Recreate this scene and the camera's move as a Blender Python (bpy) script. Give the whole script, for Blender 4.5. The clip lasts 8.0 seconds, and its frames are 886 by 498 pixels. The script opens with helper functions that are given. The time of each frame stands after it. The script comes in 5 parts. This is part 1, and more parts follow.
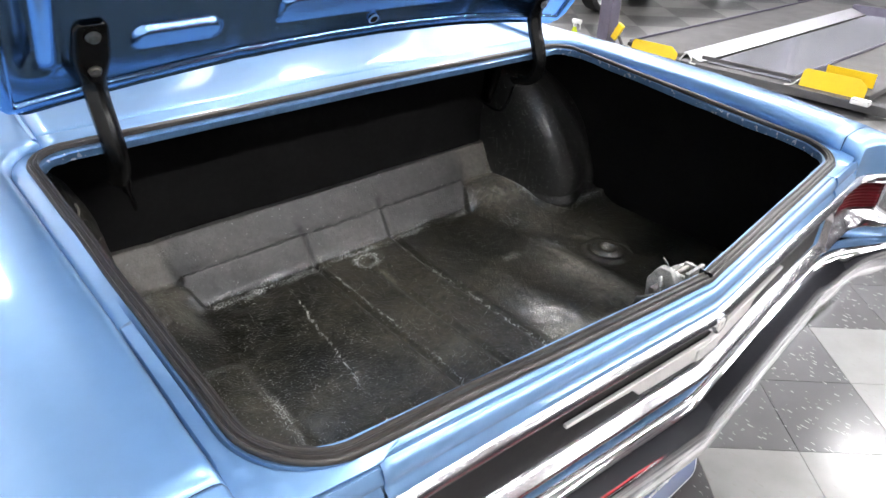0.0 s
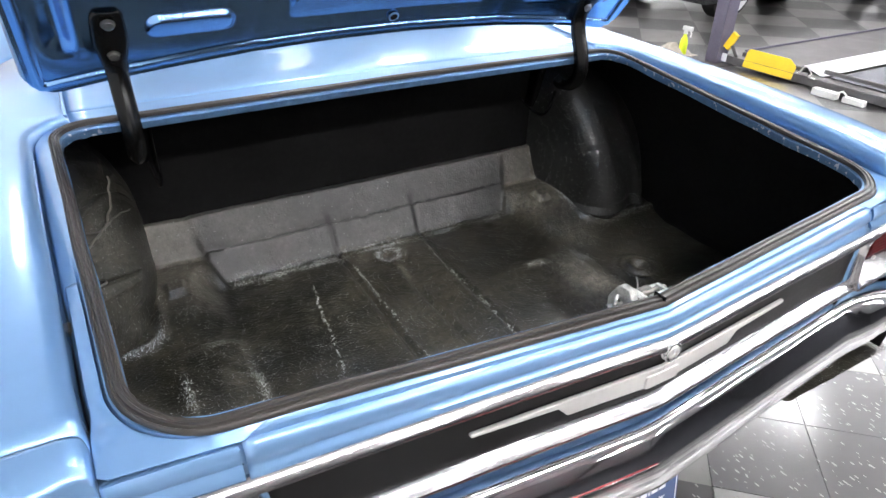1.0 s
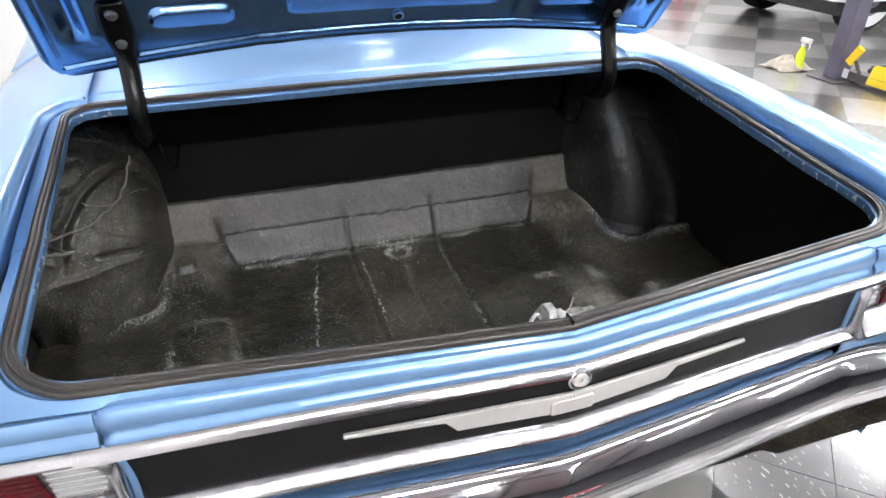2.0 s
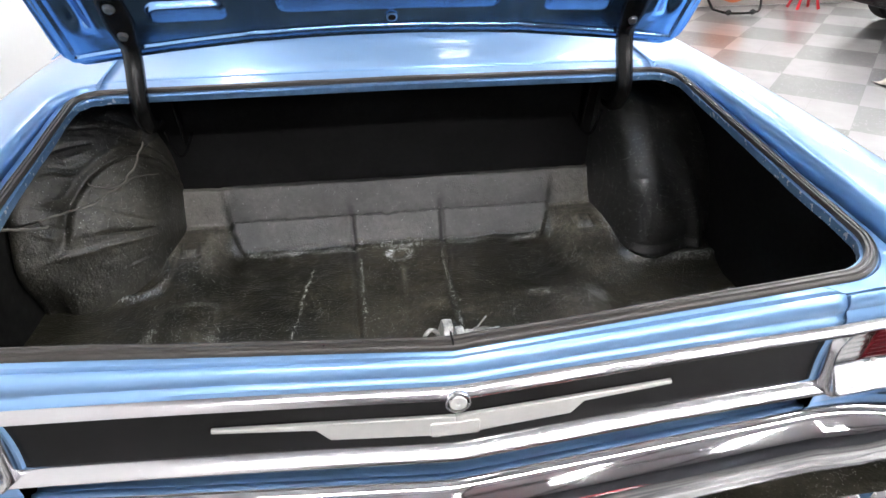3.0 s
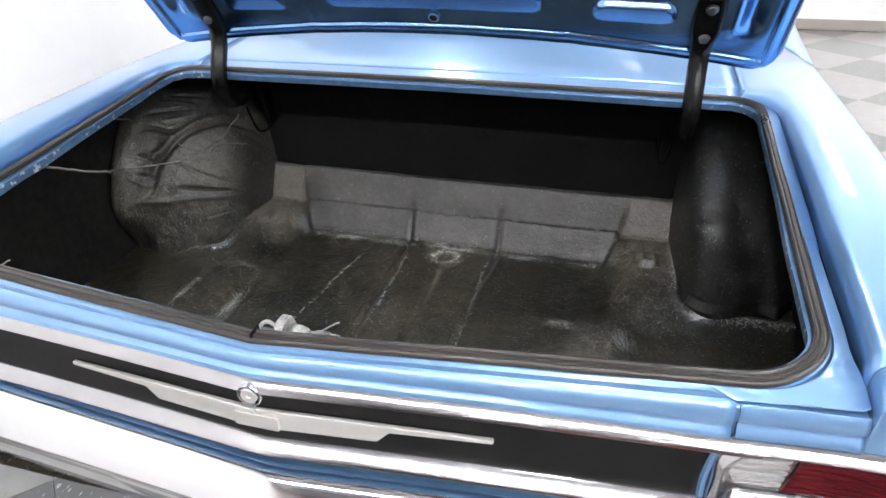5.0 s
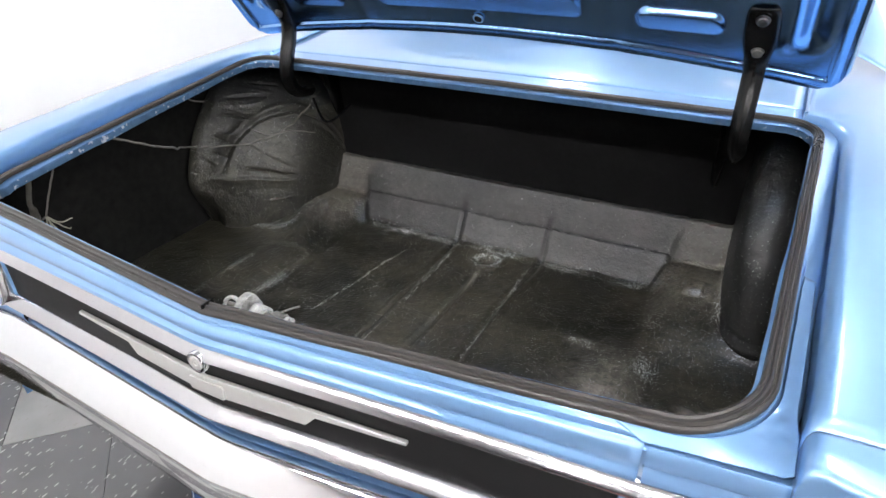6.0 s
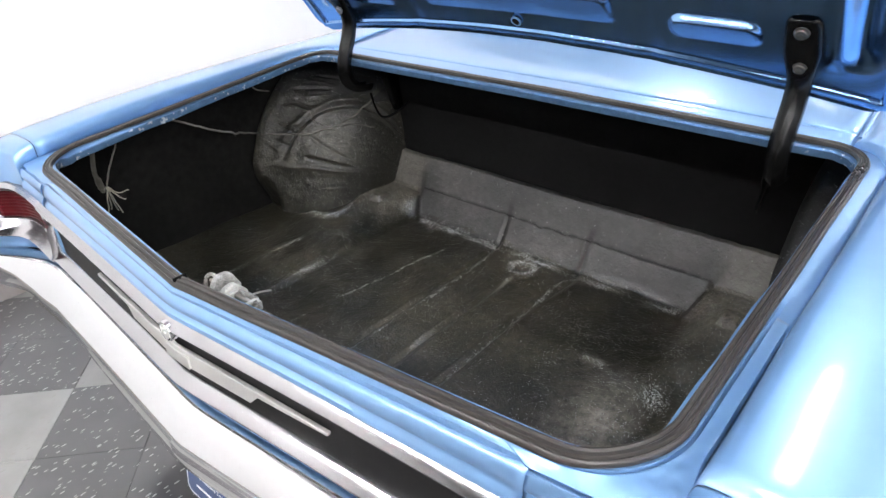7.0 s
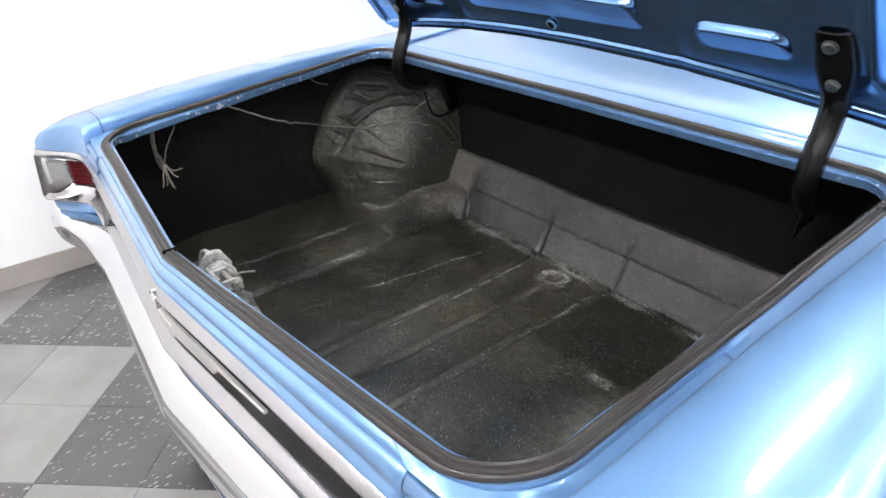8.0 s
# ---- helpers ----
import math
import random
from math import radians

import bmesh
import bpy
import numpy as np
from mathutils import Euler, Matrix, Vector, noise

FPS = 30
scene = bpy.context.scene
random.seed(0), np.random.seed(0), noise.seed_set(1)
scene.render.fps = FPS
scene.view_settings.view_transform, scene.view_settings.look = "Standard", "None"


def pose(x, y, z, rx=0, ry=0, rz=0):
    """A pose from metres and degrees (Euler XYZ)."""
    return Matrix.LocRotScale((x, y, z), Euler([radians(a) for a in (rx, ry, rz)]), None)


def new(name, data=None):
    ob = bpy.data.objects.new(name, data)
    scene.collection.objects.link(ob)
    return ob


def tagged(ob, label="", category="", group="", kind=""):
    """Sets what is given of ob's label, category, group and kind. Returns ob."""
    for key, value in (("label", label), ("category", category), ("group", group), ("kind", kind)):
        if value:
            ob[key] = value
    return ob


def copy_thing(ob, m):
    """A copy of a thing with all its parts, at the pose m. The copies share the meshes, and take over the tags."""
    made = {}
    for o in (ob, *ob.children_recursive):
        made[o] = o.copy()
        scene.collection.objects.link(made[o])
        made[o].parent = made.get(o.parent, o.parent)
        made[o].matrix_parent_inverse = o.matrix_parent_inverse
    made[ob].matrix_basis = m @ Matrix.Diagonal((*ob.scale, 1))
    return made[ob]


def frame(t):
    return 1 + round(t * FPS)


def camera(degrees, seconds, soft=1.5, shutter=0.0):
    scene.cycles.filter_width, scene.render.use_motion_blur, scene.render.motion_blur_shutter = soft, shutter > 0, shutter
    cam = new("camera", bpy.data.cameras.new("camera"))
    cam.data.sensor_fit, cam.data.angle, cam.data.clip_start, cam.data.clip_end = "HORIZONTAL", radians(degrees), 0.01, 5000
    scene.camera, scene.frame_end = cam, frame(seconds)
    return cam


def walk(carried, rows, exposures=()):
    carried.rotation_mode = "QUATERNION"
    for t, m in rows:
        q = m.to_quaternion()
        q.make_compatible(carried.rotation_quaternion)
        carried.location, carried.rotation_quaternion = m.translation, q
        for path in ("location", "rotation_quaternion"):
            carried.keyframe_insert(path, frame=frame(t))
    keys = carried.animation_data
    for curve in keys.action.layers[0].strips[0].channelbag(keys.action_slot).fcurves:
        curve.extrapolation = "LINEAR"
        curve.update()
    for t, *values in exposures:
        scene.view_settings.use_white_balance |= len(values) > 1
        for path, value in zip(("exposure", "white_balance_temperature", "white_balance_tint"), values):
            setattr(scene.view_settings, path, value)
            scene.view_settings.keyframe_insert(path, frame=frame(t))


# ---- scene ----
cam = camera(69.9, 8.0)
METRES = 2.0288
BASE = pose(-0.8572, -0.3237, 1.4295, -30.780, -1.306, -40.740)
ROWS = [
    (0.0, 0.0, 0.0, 0.0, -0.0, 0.0, 0.0),
    (0.5, 0.0592, 0.0021, -0.0005, 4.77, -0.0, -2.55),
    (1.0, 0.1227, 0.0115, 0.0031, 9.8, -0.29, -5.26),
    (1.5, 0.1896, 0.0282, 0.0114, 14.91, -0.83, -7.98),
    (3.0, 0.3727, 0.1204, 0.0579, 28.92, -3.33, -14.75),
    (3.5, 0.4259, 0.1608, 0.0789, 34.28, -4.72, -17.09),
    (4.0, 0.4724, 0.2035, 0.1013, 39.85, -6.4, -19.33),
    (4.5, 0.5119, 0.2463, 0.1244, 45.61, -8.39, -21.41),
    (6.0, 0.6033, 0.385, 0.1988, 66.06, -16.64, -26.9),
    (6.5, 0.62, 0.4309, 0.2243, 72.56, -19.62, -27.96),
    (7.0, 0.6313, 0.4786, 0.2508, 79.23, -22.75, -28.71),
    (7.5, 0.6377, 0.5255, 0.2758, 85.78, -25.82, -29.18),
    (8.0, 0.639, 0.5694, 0.2994, 91.89, -28.73, -29.36),
]
walk(cam, [(t, BASE @ pose(METRES * x, METRES * y, METRES * z, 90 + pitch, roll, yaw)) for t, x, y, z, yaw, pitch, roll in ROWS])

# ---- light ----
world = bpy.data.worlds.new("world")
scene.world = world
world.use_nodes = True
world.node_tree.nodes["Background"].inputs[0].default_value = (0.9, 0.95, 1.0, 1)
world.node_tree.nodes["Background"].inputs[1].default_value = 0.15
LAMP = 73.0
CEILING = 4.2


# ---- materials ----
def material(name, color, rough=0.5, metal=0.0, coat=0.0, noise_scale=0.0, spread=0.0, bump=0.0, bump_scale=200.0, emit=0.0, trans=0.0, rough_spread=0.0, ior=1.45, spec=0.5):
    """A surface with mottling at two scales, fine relief and uneven gloss."""
    m = bpy.data.materials.new(name)
    m.use_nodes = True
    t = m.node_tree
    b = t.nodes["Principled BSDF"]
    b.inputs["Base Color"].default_value = (*color, 1)
    b.inputs["Roughness"].default_value = rough
    b.inputs["Metallic"].default_value = metal
    b.inputs["Coat Weight"].default_value = coat
    b.inputs["Coat Roughness"].default_value = 0.05
    b.inputs["Transmission Weight"].default_value = trans
    b.inputs["IOR"].default_value = ior
    b.inputs["Specular IOR Level"].default_value = spec
    if emit:
        b.inputs["Emission Color"].default_value = (*color, 1)
        b.inputs["Emission Strength"].default_value = emit
    co = t.nodes.new("ShaderNodeTexCoord")
    if spread or rough_spread:
        big = t.nodes.new("ShaderNodeTexNoise")
        big.inputs["Scale"].default_value = noise_scale
        big.inputs["Detail"].default_value = 6
        t.links.new(co.outputs["Object"], big.inputs["Vector"])
        small = t.nodes.new("ShaderNodeTexNoise")
        small.inputs["Scale"].default_value = noise_scale * 14
        small.inputs["Detail"].default_value = 3
        t.links.new(co.outputs["Object"], small.inputs["Vector"])
        mean = t.nodes.new("ShaderNodeMath")
        mean.operation = "MULTIPLY_ADD"
        mean.inputs[1].default_value = 0.4
        t.links.new(small.outputs["Fac"], mean.inputs[0])
        scaled = t.nodes.new("ShaderNodeMath")
        scaled.operation = "MULTIPLY"
        scaled.inputs[1].default_value = 0.6
        t.links.new(big.outputs["Fac"], scaled.inputs[0])
        t.links.new(scaled.outputs[0], mean.inputs[2])
    if spread:
        ramp = t.nodes.new("ShaderNodeValToRGB")
        ramp.color_ramp.elements[0].position, ramp.color_ramp.elements[1].position = 0.3, 0.7
        ramp.color_ramp.elements[0].color = (*[c * (1 - spread) for c in color], 1)
        ramp.color_ramp.elements[1].color = (*[min(1, c * (1 + spread)) for c in color], 1)
        t.links.new(mean.outputs[0], ramp.inputs[0])
        t.links.new(ramp.outputs[0], b.inputs["Base Color"])
    if rough_spread:
        mr = t.nodes.new("ShaderNodeMapRange")
        mr.inputs["From Min"].default_value, mr.inputs["From Max"].default_value = 0.3, 0.7
        mr.inputs["To Min"].default_value, mr.inputs["To Max"].default_value = max(0.02, rough - rough_spread), rough + rough_spread
        t.links.new(mean.outputs[0], mr.inputs["Value"])
        t.links.new(mr.outputs[0], b.inputs["Roughness"])
    if bump:
        n = t.nodes.new("ShaderNodeTexNoise")
        n.inputs["Scale"].default_value = bump_scale
        n.inputs["Detail"].default_value = 4
        t.links.new(co.outputs["Object"], n.inputs["Vector"])
        bp = t.nodes.new("ShaderNodeBump")
        bp.inputs["Strength"].default_value = bump
        bp.inputs["Distance"].default_value = 0.004
        t.links.new(n.outputs["Fac"], bp.inputs["Height"])
        t.links.new(bp.outputs[0], b.inputs["Normal"])
    return m


def splatter(name, dark, light, amount, sparkle, rough, relief, gloss=0.0, mottle=0.5):
    """Trunk splatter paint: near-black coat, dusty patches, fine pale flecks, glints painted in."""
    m = bpy.data.materials.new(name)
    m.use_nodes = True
    t = m.node_tree
    b = t.nodes["Principled BSDF"]
    co = t.nodes.new("ShaderNodeTexCoord")
    big = t.nodes.new("ShaderNodeTexNoise")
    big.inputs["Scale"].default_value, big.inputs["Detail"].default_value = 3.2, 8
    big.inputs["Roughness"].default_value = 0.62
    t.links.new(co.outputs["Object"], big.inputs["Vector"])
    ramp = t.nodes.new("ShaderNodeValToRGB")
    ramp.color_ramp.elements[0].position, ramp.color_ramp.elements[1].position = 0.42 - amount, 0.78 - amount
    ramp.color_ramp.elements[0].color = (*dark, 1)
    ramp.color_ramp.elements[1].color = (*light, 1)
    t.links.new(big.outputs["Fac"], ramp.inputs[0])
    fleck = t.nodes.new("ShaderNodeTexVoronoi")
    fleck.inputs["Scale"].default_value = 350
    t.links.new(co.outputs["Object"], fleck.inputs["Vector"])
    patch = t.nodes.new("ShaderNodeTexNoise")
    patch.inputs["Scale"].default_value, patch.inputs["Detail"].default_value = 9, 4
    t.links.new(co.outputs["Object"], patch.inputs["Vector"])
    lim = t.nodes.new("ShaderNodeMapRange")
    lim.inputs["From Min"].default_value, lim.inputs["From Max"].default_value = 0.38, 0.66
    lim.inputs["To Min"].default_value, lim.inputs["To Max"].default_value = 0.45 * sparkle, sparkle
    t.links.new(patch.outputs["Fac"], lim.inputs["Value"])
    tint = t.nodes.new("ShaderNodeSeparateColor")
    t.links.new(fleck.outputs["Color"], tint.inputs[0])
    size = t.nodes.new("ShaderNodeMath")
    size.operation = "MULTIPLY_ADD"
    size.inputs[1].default_value, size.inputs[2].default_value = 0.27, 0.05
    t.links.new(tint.outputs[1], size.inputs[0])
    small = t.nodes.new("ShaderNodeMath")
    small.operation = "LESS_THAN"
    t.links.new(fleck.outputs["Distance"], small.inputs[0])
    pick = t.nodes.new("ShaderNodeMath")
    pick.operation = "LESS_THAN"
    t.links.new(tint.outputs[0], pick.inputs[0])
    near = t.nodes.new("ShaderNodeMath")
    near.operation = "MULTIPLY"
    t.links.new(small.outputs[0], near.inputs[0])
    t.links.new(pick.outputs[0], near.inputs[1])
    mix = t.nodes.new("ShaderNodeMix")
    mix.data_type = "RGBA"
    t.links.new(near.outputs[0], mix.inputs[0])
    t.links.new(ramp.outputs[0], mix.inputs[6])
    # pale fleck colours, the brightest painting in specular glints
    shade = t.nodes.new("ShaderNodeValToRGB")
    shade.color_ramp.elements[0].position = 0.15
    shade.color_ramp.elements[0].color = (0.07, 0.068, 0.05, 1)
    shade.color_ramp.elements[1].color = (0.85, 0.87, 0.85, 1)
    t.links.new(shade.outputs[0], mix.inputs[7])
    worn = t.nodes.new("ShaderNodeAttribute")
    worn.attribute_name = "wear_glints"
    part_ = t.nodes.new("ShaderNodeSeparateColor")
    t.links.new(worn.outputs["Color"], part_.inputs[0])
    more = t.nodes.new("ShaderNodeMath")
    more.operation = "MULTIPLY_ADD"
    more.inputs[1].default_value = 1.0
    t.links.new(part_.outputs[0], more.inputs[0])
    t.links.new(lim.outputs[0], more.inputs[2])
    t.links.new(more.outputs[0], pick.inputs[1])
    grown = t.nodes.new("ShaderNodeMath")
    grown.operation = "MULTIPLY_ADD"
    grown.inputs[1].default_value = 0.36
    bright = t.nodes.new("ShaderNodeMath")
    bright.operation = "MULTIPLY_ADD"
    bright.inputs[1].default_value = 0.45
    t.links.new(part_.outputs[0], bright.inputs[0])
    t.links.new(tint.outputs[2], bright.inputs[2])
    t.links.new(bright.outputs[0], shade.inputs[0])
    t.links.new(part_.outputs[0], grown.inputs[0])
    t.links.new(size.outputs[0], grown.inputs[2])
    t.links.new(grown.outputs[0], small.inputs[1])
    dust_sheen = t.nodes.new("ShaderNodeMix")
    dust_sheen.data_type = "RGBA"
    t.links.new(part_.outputs[1], dust_sheen.inputs[0])
    t.links.new(ramp.outputs[0], dust_sheen.inputs[6])
    dust_sheen.inputs[7].default_value = (0.25, 0.228, 0.187, 1)
    seal = t.nodes.new("ShaderNodeMix")
    seal.data_type = "RGBA"
    t.links.new(part_.outputs[2], seal.inputs[0])
    t.links.new(dust_sheen.outputs[2], seal.inputs[6])
    seal.inputs[7].default_value = (0.006, 0.0055, 0.005, 1)
    spots = t.nodes.new("ShaderNodeTexNoise")
    spots.inputs["Scale"].default_value, spots.inputs["Detail"].default_value = 55, 6
    spots.inputs["Roughness"].default_value = 0.7
    t.links.new(co.outputs["Object"], spots.inputs["Vector"])
    tone = t.nodes.new("ShaderNodeMapRange")
    tone.inputs["From Min"].default_value, tone.inputs["From Max"].default_value = 0.3, 0.7
    tone.inputs["To Min"].default_value, tone.inputs["To Max"].default_value = 1 - mottle, 1 + 1.1 * mottle
    t.links.new(spots.outputs["Fac"], tone.inputs["Value"])
    mottled = t.nodes.new("ShaderNodeHueSaturation")
    t.links.new(tone.outputs[0], mottled.inputs["Value"])
    t.links.new(seal.outputs[2], mottled.inputs["Color"])
    t.links.new(mottled.outputs[0], mix.inputs[6])
    b.inputs["Coat Weight"].default_value = gloss
    b.inputs["Coat Roughness"].default_value = 0.22
    t.links.new(mix.outputs[2], b.inputs["Base Color"])
    rr = t.nodes.new("ShaderNodeMapRange")
    rr.inputs["From Min"].default_value, rr.inputs["From Max"].default_value = 0.35, 0.7
    rr.inputs["To Min"].default_value, rr.inputs["To Max"].default_value = rough, rough + 0.25
    t.links.new(big.outputs["Fac"], rr.inputs["Value"])
    t.links.new(rr.outputs[0], b.inputs["Roughness"])
    grain = t.nodes.new("ShaderNodeTexNoise")
    grain.inputs["Scale"].default_value, grain.inputs["Detail"].default_value = 160, 5
    t.links.new(co.outputs["Object"], grain.inputs["Vector"])
    wave = t.nodes.new("ShaderNodeTexNoise")
    wave.inputs["Scale"].default_value, wave.inputs["Detail"].default_value = 14, 3
    t.links.new(co.outputs["Object"], wave.inputs["Vector"])
    bp = t.nodes.new("ShaderNodeBump")
    bp.inputs["Strength"].default_value, bp.inputs["Distance"].default_value = relief, 0.003
    t.links.new(grain.outputs["Fac"], bp.inputs["Height"])
    bp2 = t.nodes.new("ShaderNodeBump")
    bp2.inputs["Strength"].default_value, bp2.inputs["Distance"].default_value = 0.35, 0.012
    t.links.new(wave.outputs["Fac"], bp2.inputs["Height"])
    t.links.new(bp.outputs[0], bp2.inputs["Normal"])
    t.links.new(bp2.outputs[0], b.inputs["Normal"])
    return m


def vinyl(name, color, fleck_color, fleck_size, spread):
    """Polished vinyl composition tile with elongated chips; each tile slightly its own shade."""
    m = bpy.data.materials.new(name)
    m.use_nodes = True
    t = m.node_tree
    b = t.nodes["Principled BSDF"]
    b.inputs["Coat Weight"].default_value = 1.0
    b.inputs["Coat IOR"].default_value = 1.58
    b.inputs["Coat Roughness"].default_value = 0.16
    co = t.nodes.new("ShaderNodeNewGeometry")
    info = t.nodes.new("ShaderNodeObjectInfo")
    n = t.nodes.new("ShaderNodeTexNoise")
    n.inputs["Scale"].default_value, n.inputs["Detail"].default_value = 7, 8
    t.links.new(co.outputs["Position"], n.inputs["Vector"])
    ramp = t.nodes.new("ShaderNodeValToRGB")
    ramp.color_ramp.elements[0].position, ramp.color_ramp.elements[1].position = 0.3, 0.72
    ramp.color_ramp.elements[0].color = (*[c * (1 - spread) for c in color], 1)
    ramp.color_ramp.elements[1].color = (*[c * (1 + spread) for c in color], 1)
    t.links.new(n.outputs["Fac"], ramp.inputs[0])
    flecks = []
    for turn in (0.35, 1.9):
        mp = t.nodes.new("ShaderNodeMapping")
        mp.inputs["Rotation"].default_value = (0, 0, turn)
        mp.inputs["Scale"].default_value = (1.0, 0.30, 1.0)
        t.links.new(co.outputs["Position"], mp.inputs["Vector"])
        v = t.nodes.new("ShaderNodeTexVoronoi")
        v.inputs["Scale"].default_value = 105
        t.links.new(mp.outputs[0], v.inputs["Vector"])
        sep = t.nodes.new("ShaderNodeSeparateColor")
        t.links.new(v.outputs["Color"], sep.inputs[0])
        own = t.nodes.new("ShaderNodeMath")
        own.operation = "MULTIPLY"
        own.inputs[1].default_value = 1.7 * fleck_size
        t.links.new(sep.outputs[1], own.inputs[0])
        lt = t.nodes.new("ShaderNodeMath")
        lt.operation = "LESS_THAN"
        t.links.new(v.outputs["Distance"], lt.inputs[0])
        t.links.new(own.outputs[0], lt.inputs[1])
        keep = t.nodes.new("ShaderNodeMath")
        keep.operation = "GREATER_THAN"
        keep.inputs[1].default_value = 0.5
        t.links.new(sep.outputs[0], keep.inputs[0])
        one = t.nodes.new("ShaderNodeMath")
        one.operation = "MULTIPLY"
        t.links.new(lt.outputs[0], one.inputs[0])
        t.links.new(keep.outputs[0], one.inputs[1])
        flecks.append(one)
    both = t.nodes.new("ShaderNodeMath")
    both.operation = "MAXIMUM"
    t.links.new(flecks[0].outputs[0], both.inputs[0])
    t.links.new(flecks[1].outputs[0], both.inputs[1])
    mix = t.nodes.new("ShaderNodeMix")
    mix.data_type = "RGBA"
    t.links.new(both.outputs[0], mix.inputs[0])
    t.links.new(ramp.outputs[0], mix.inputs[6])
    mix.inputs[7].default_value = (*fleck_color, 1)
    hue = t.nodes.new("ShaderNodeHueSaturation")
    sh = t.nodes.new("ShaderNodeMapRange")
    sh.inputs["To Min"].default_value, sh.inputs["To Max"].default_value = 0.9, 1.1
    t.links.new(info.outputs["Random"], sh.inputs["Value"])
    t.links.new(sh.outputs[0], hue.inputs["Value"])
    t.links.new(mix.outputs[2], hue.inputs["Color"])
    t.links.new(hue.outputs[0], b.inputs["Base Color"])
    b.inputs["Roughness"].default_value = 0.3
    bp = t.nodes.new("ShaderNodeBump")
    bp.inputs["Strength"].default_value, bp.inputs["Distance"].default_value = 0.05, 0.01
    t.links.new(n.outputs["Fac"], bp.inputs["Height"])
    t.links.new(bp.outputs[0], b.inputs["Normal"])
    return m


PAINT = material("blue_metallic_paint", (0.215, 0.398, 0.672), 0.36, 0.60, 1.0, 2.5, 0.05, rough_spread=0.04)
PAINT.node_tree.nodes["Principled BSDF"].inputs["Coat Roughness"].default_value = 0.09
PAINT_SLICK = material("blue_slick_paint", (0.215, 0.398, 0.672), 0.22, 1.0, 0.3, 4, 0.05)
CHROME = material("chrome", (0.81, 0.812, 0.825), 0.06, 1.0, 0, 6, 0.03, rough_spread=0.03)
TRIM = material("bright_moulding_metal", (0.50, 0.495, 0.51), 0.19, 1.0, 0, 6, 0.05, rough_spread=0.03)
SATIN = material("brushed_bright_metal", (0.72, 0.71, 0.69), 0.4, 0.6, 0, 6, 0.06, rough_spread=0.06)
BLACK_PANEL = material("satin_black_panel", (0.007, 0.0065, 0.007), 0.5, 0, 0, 8, 0.25, 0.05, 500, rough_spread=0.06, ior=1.3)
RUBBER = material("weathered_rubber", (0.040, 0.036, 0.033), 0.31, 0, 0, 9, 0.25, 0.1, 220, rough_spread=0.05)
BLACK_METAL = material("black_painted_steel", (0.004, 0.004, 0.004), 0.27, 0, 0, 10, 0.2, ior=1.32)
BOARD = material("black_lining_board", (0.0075, 0.0073, 0.0075), 0.9, 0, 0, 5, 0.4, 0.1, 120, spec=0.08)
LINING = material("dark_grey_lining", (0.010, 0.0098, 0.0092), 0.8, 0, 0, 3, 0.7, 0.2, 60, spec=0.12)
SPLAT = splatter("trunk_splatter_paint", (0.013, 0.0118, 0.0076), (0.078, 0.069, 0.047), 0.0, 0.66, 0.30, 1.0, 0.6, 0.65)
SPLAT_DUSTY = splatter("dusty_splatter_paint", (0.028, 0.027, 0.0265), (0.105, 0.100, 0.094), 0.0, 0.08, 0.42, 0.5, 0.15, 0.3)
SPLAT_BLACK = splatter("glossy_black_undercoat", (0.0105, 0.0103, 0.0098), (0.040, 0.0385, 0.036), 0.0, 0.42, 0.50, 0.4, 0.30, 0.45)
SPLAT_MAT = splatter("wrinkled_coated_mat", (0.0115, 0.0108, 0.0080), (0.082, 0.076, 0.058), 0.0, 0.46, 0.42, 0.9, 0.22, 0.6)
GLASS_CLEAR = material("clear_lens", (0.8, 0.81, 0.81), 0.14, 0.85, 0, 20, 0.05)
RED_LENS = material("red_lens", (0.07, 0.002, 0.005), 0.35, 0, 0, 30, 0.3, ior=1.3)
BOLT = material("bolt_steel", (0.34, 0.32, 0.29), 0.38, 1.0, 0, 60, 0.3)
DARK_TILE = vinyl("dark_grey_tile", (0.068, 0.066, 0.068), (0.37, 0.37, 0.36), 0.18, 0.16)
LIGHT_TILE = vinyl("light_grey_tile", (0.24, 0.236, 0.229), (0.22, 0.21, 0.20), 0.16, 0.14)
GROUT = material("tile_bed", (0.09, 0.09, 0.09), 0.7, 0, 0, 6, 0.2)
WALL = material("white_wall_paint", (0.87, 0.87, 0.86), 0.6, 0, 0, 1.2, 0.02, 0.04, 90)
BASEBOARD = material("taupe_vinyl_base", (0.33, 0.3, 0.28), 0.45, 0, 0, 6, 0.06)
CEIL = material("ceiling_paint", (0.52, 0.525, 0.55), 0.8, 0, 0, 1, 0.08)
DIFFUSER = material("lamp_diffuser", (0.985, 0.975, 0.985), 0.5, emit=LAMP)
HOUSING = material("lamp_housing", (0.75, 0.75, 0.75), 0.4)
PLATE_BLUE = material("navy_plate", (0.018, 0.05, 0.16), 0.35, 0, 0.3, 8, 0.1)
WHITE_INK = material("white_ink", (0.82, 0.83, 0.84), 0.4)
LIFT_STEEL = material("grey_purple_steel", (0.12, 0.11, 0.15), 0.45, 0.1, 0, 5, 0.2, 0.05, 60)
LIFT_DARK = material("dark_lift_steel", (0.10, 0.096, 0.098), 0.5, 0.2, 0, 6, 0.3, 0.1, 80)
TRAY = material("polished_tray", (0.74, 0.75, 0.82), 0.2, 0.75, 0, 3, 0.05)
RAIL = material("bright_rail_metal", (0.9, 0.9, 0.95), 0.3, 0.6, 0, 3, 0.04)
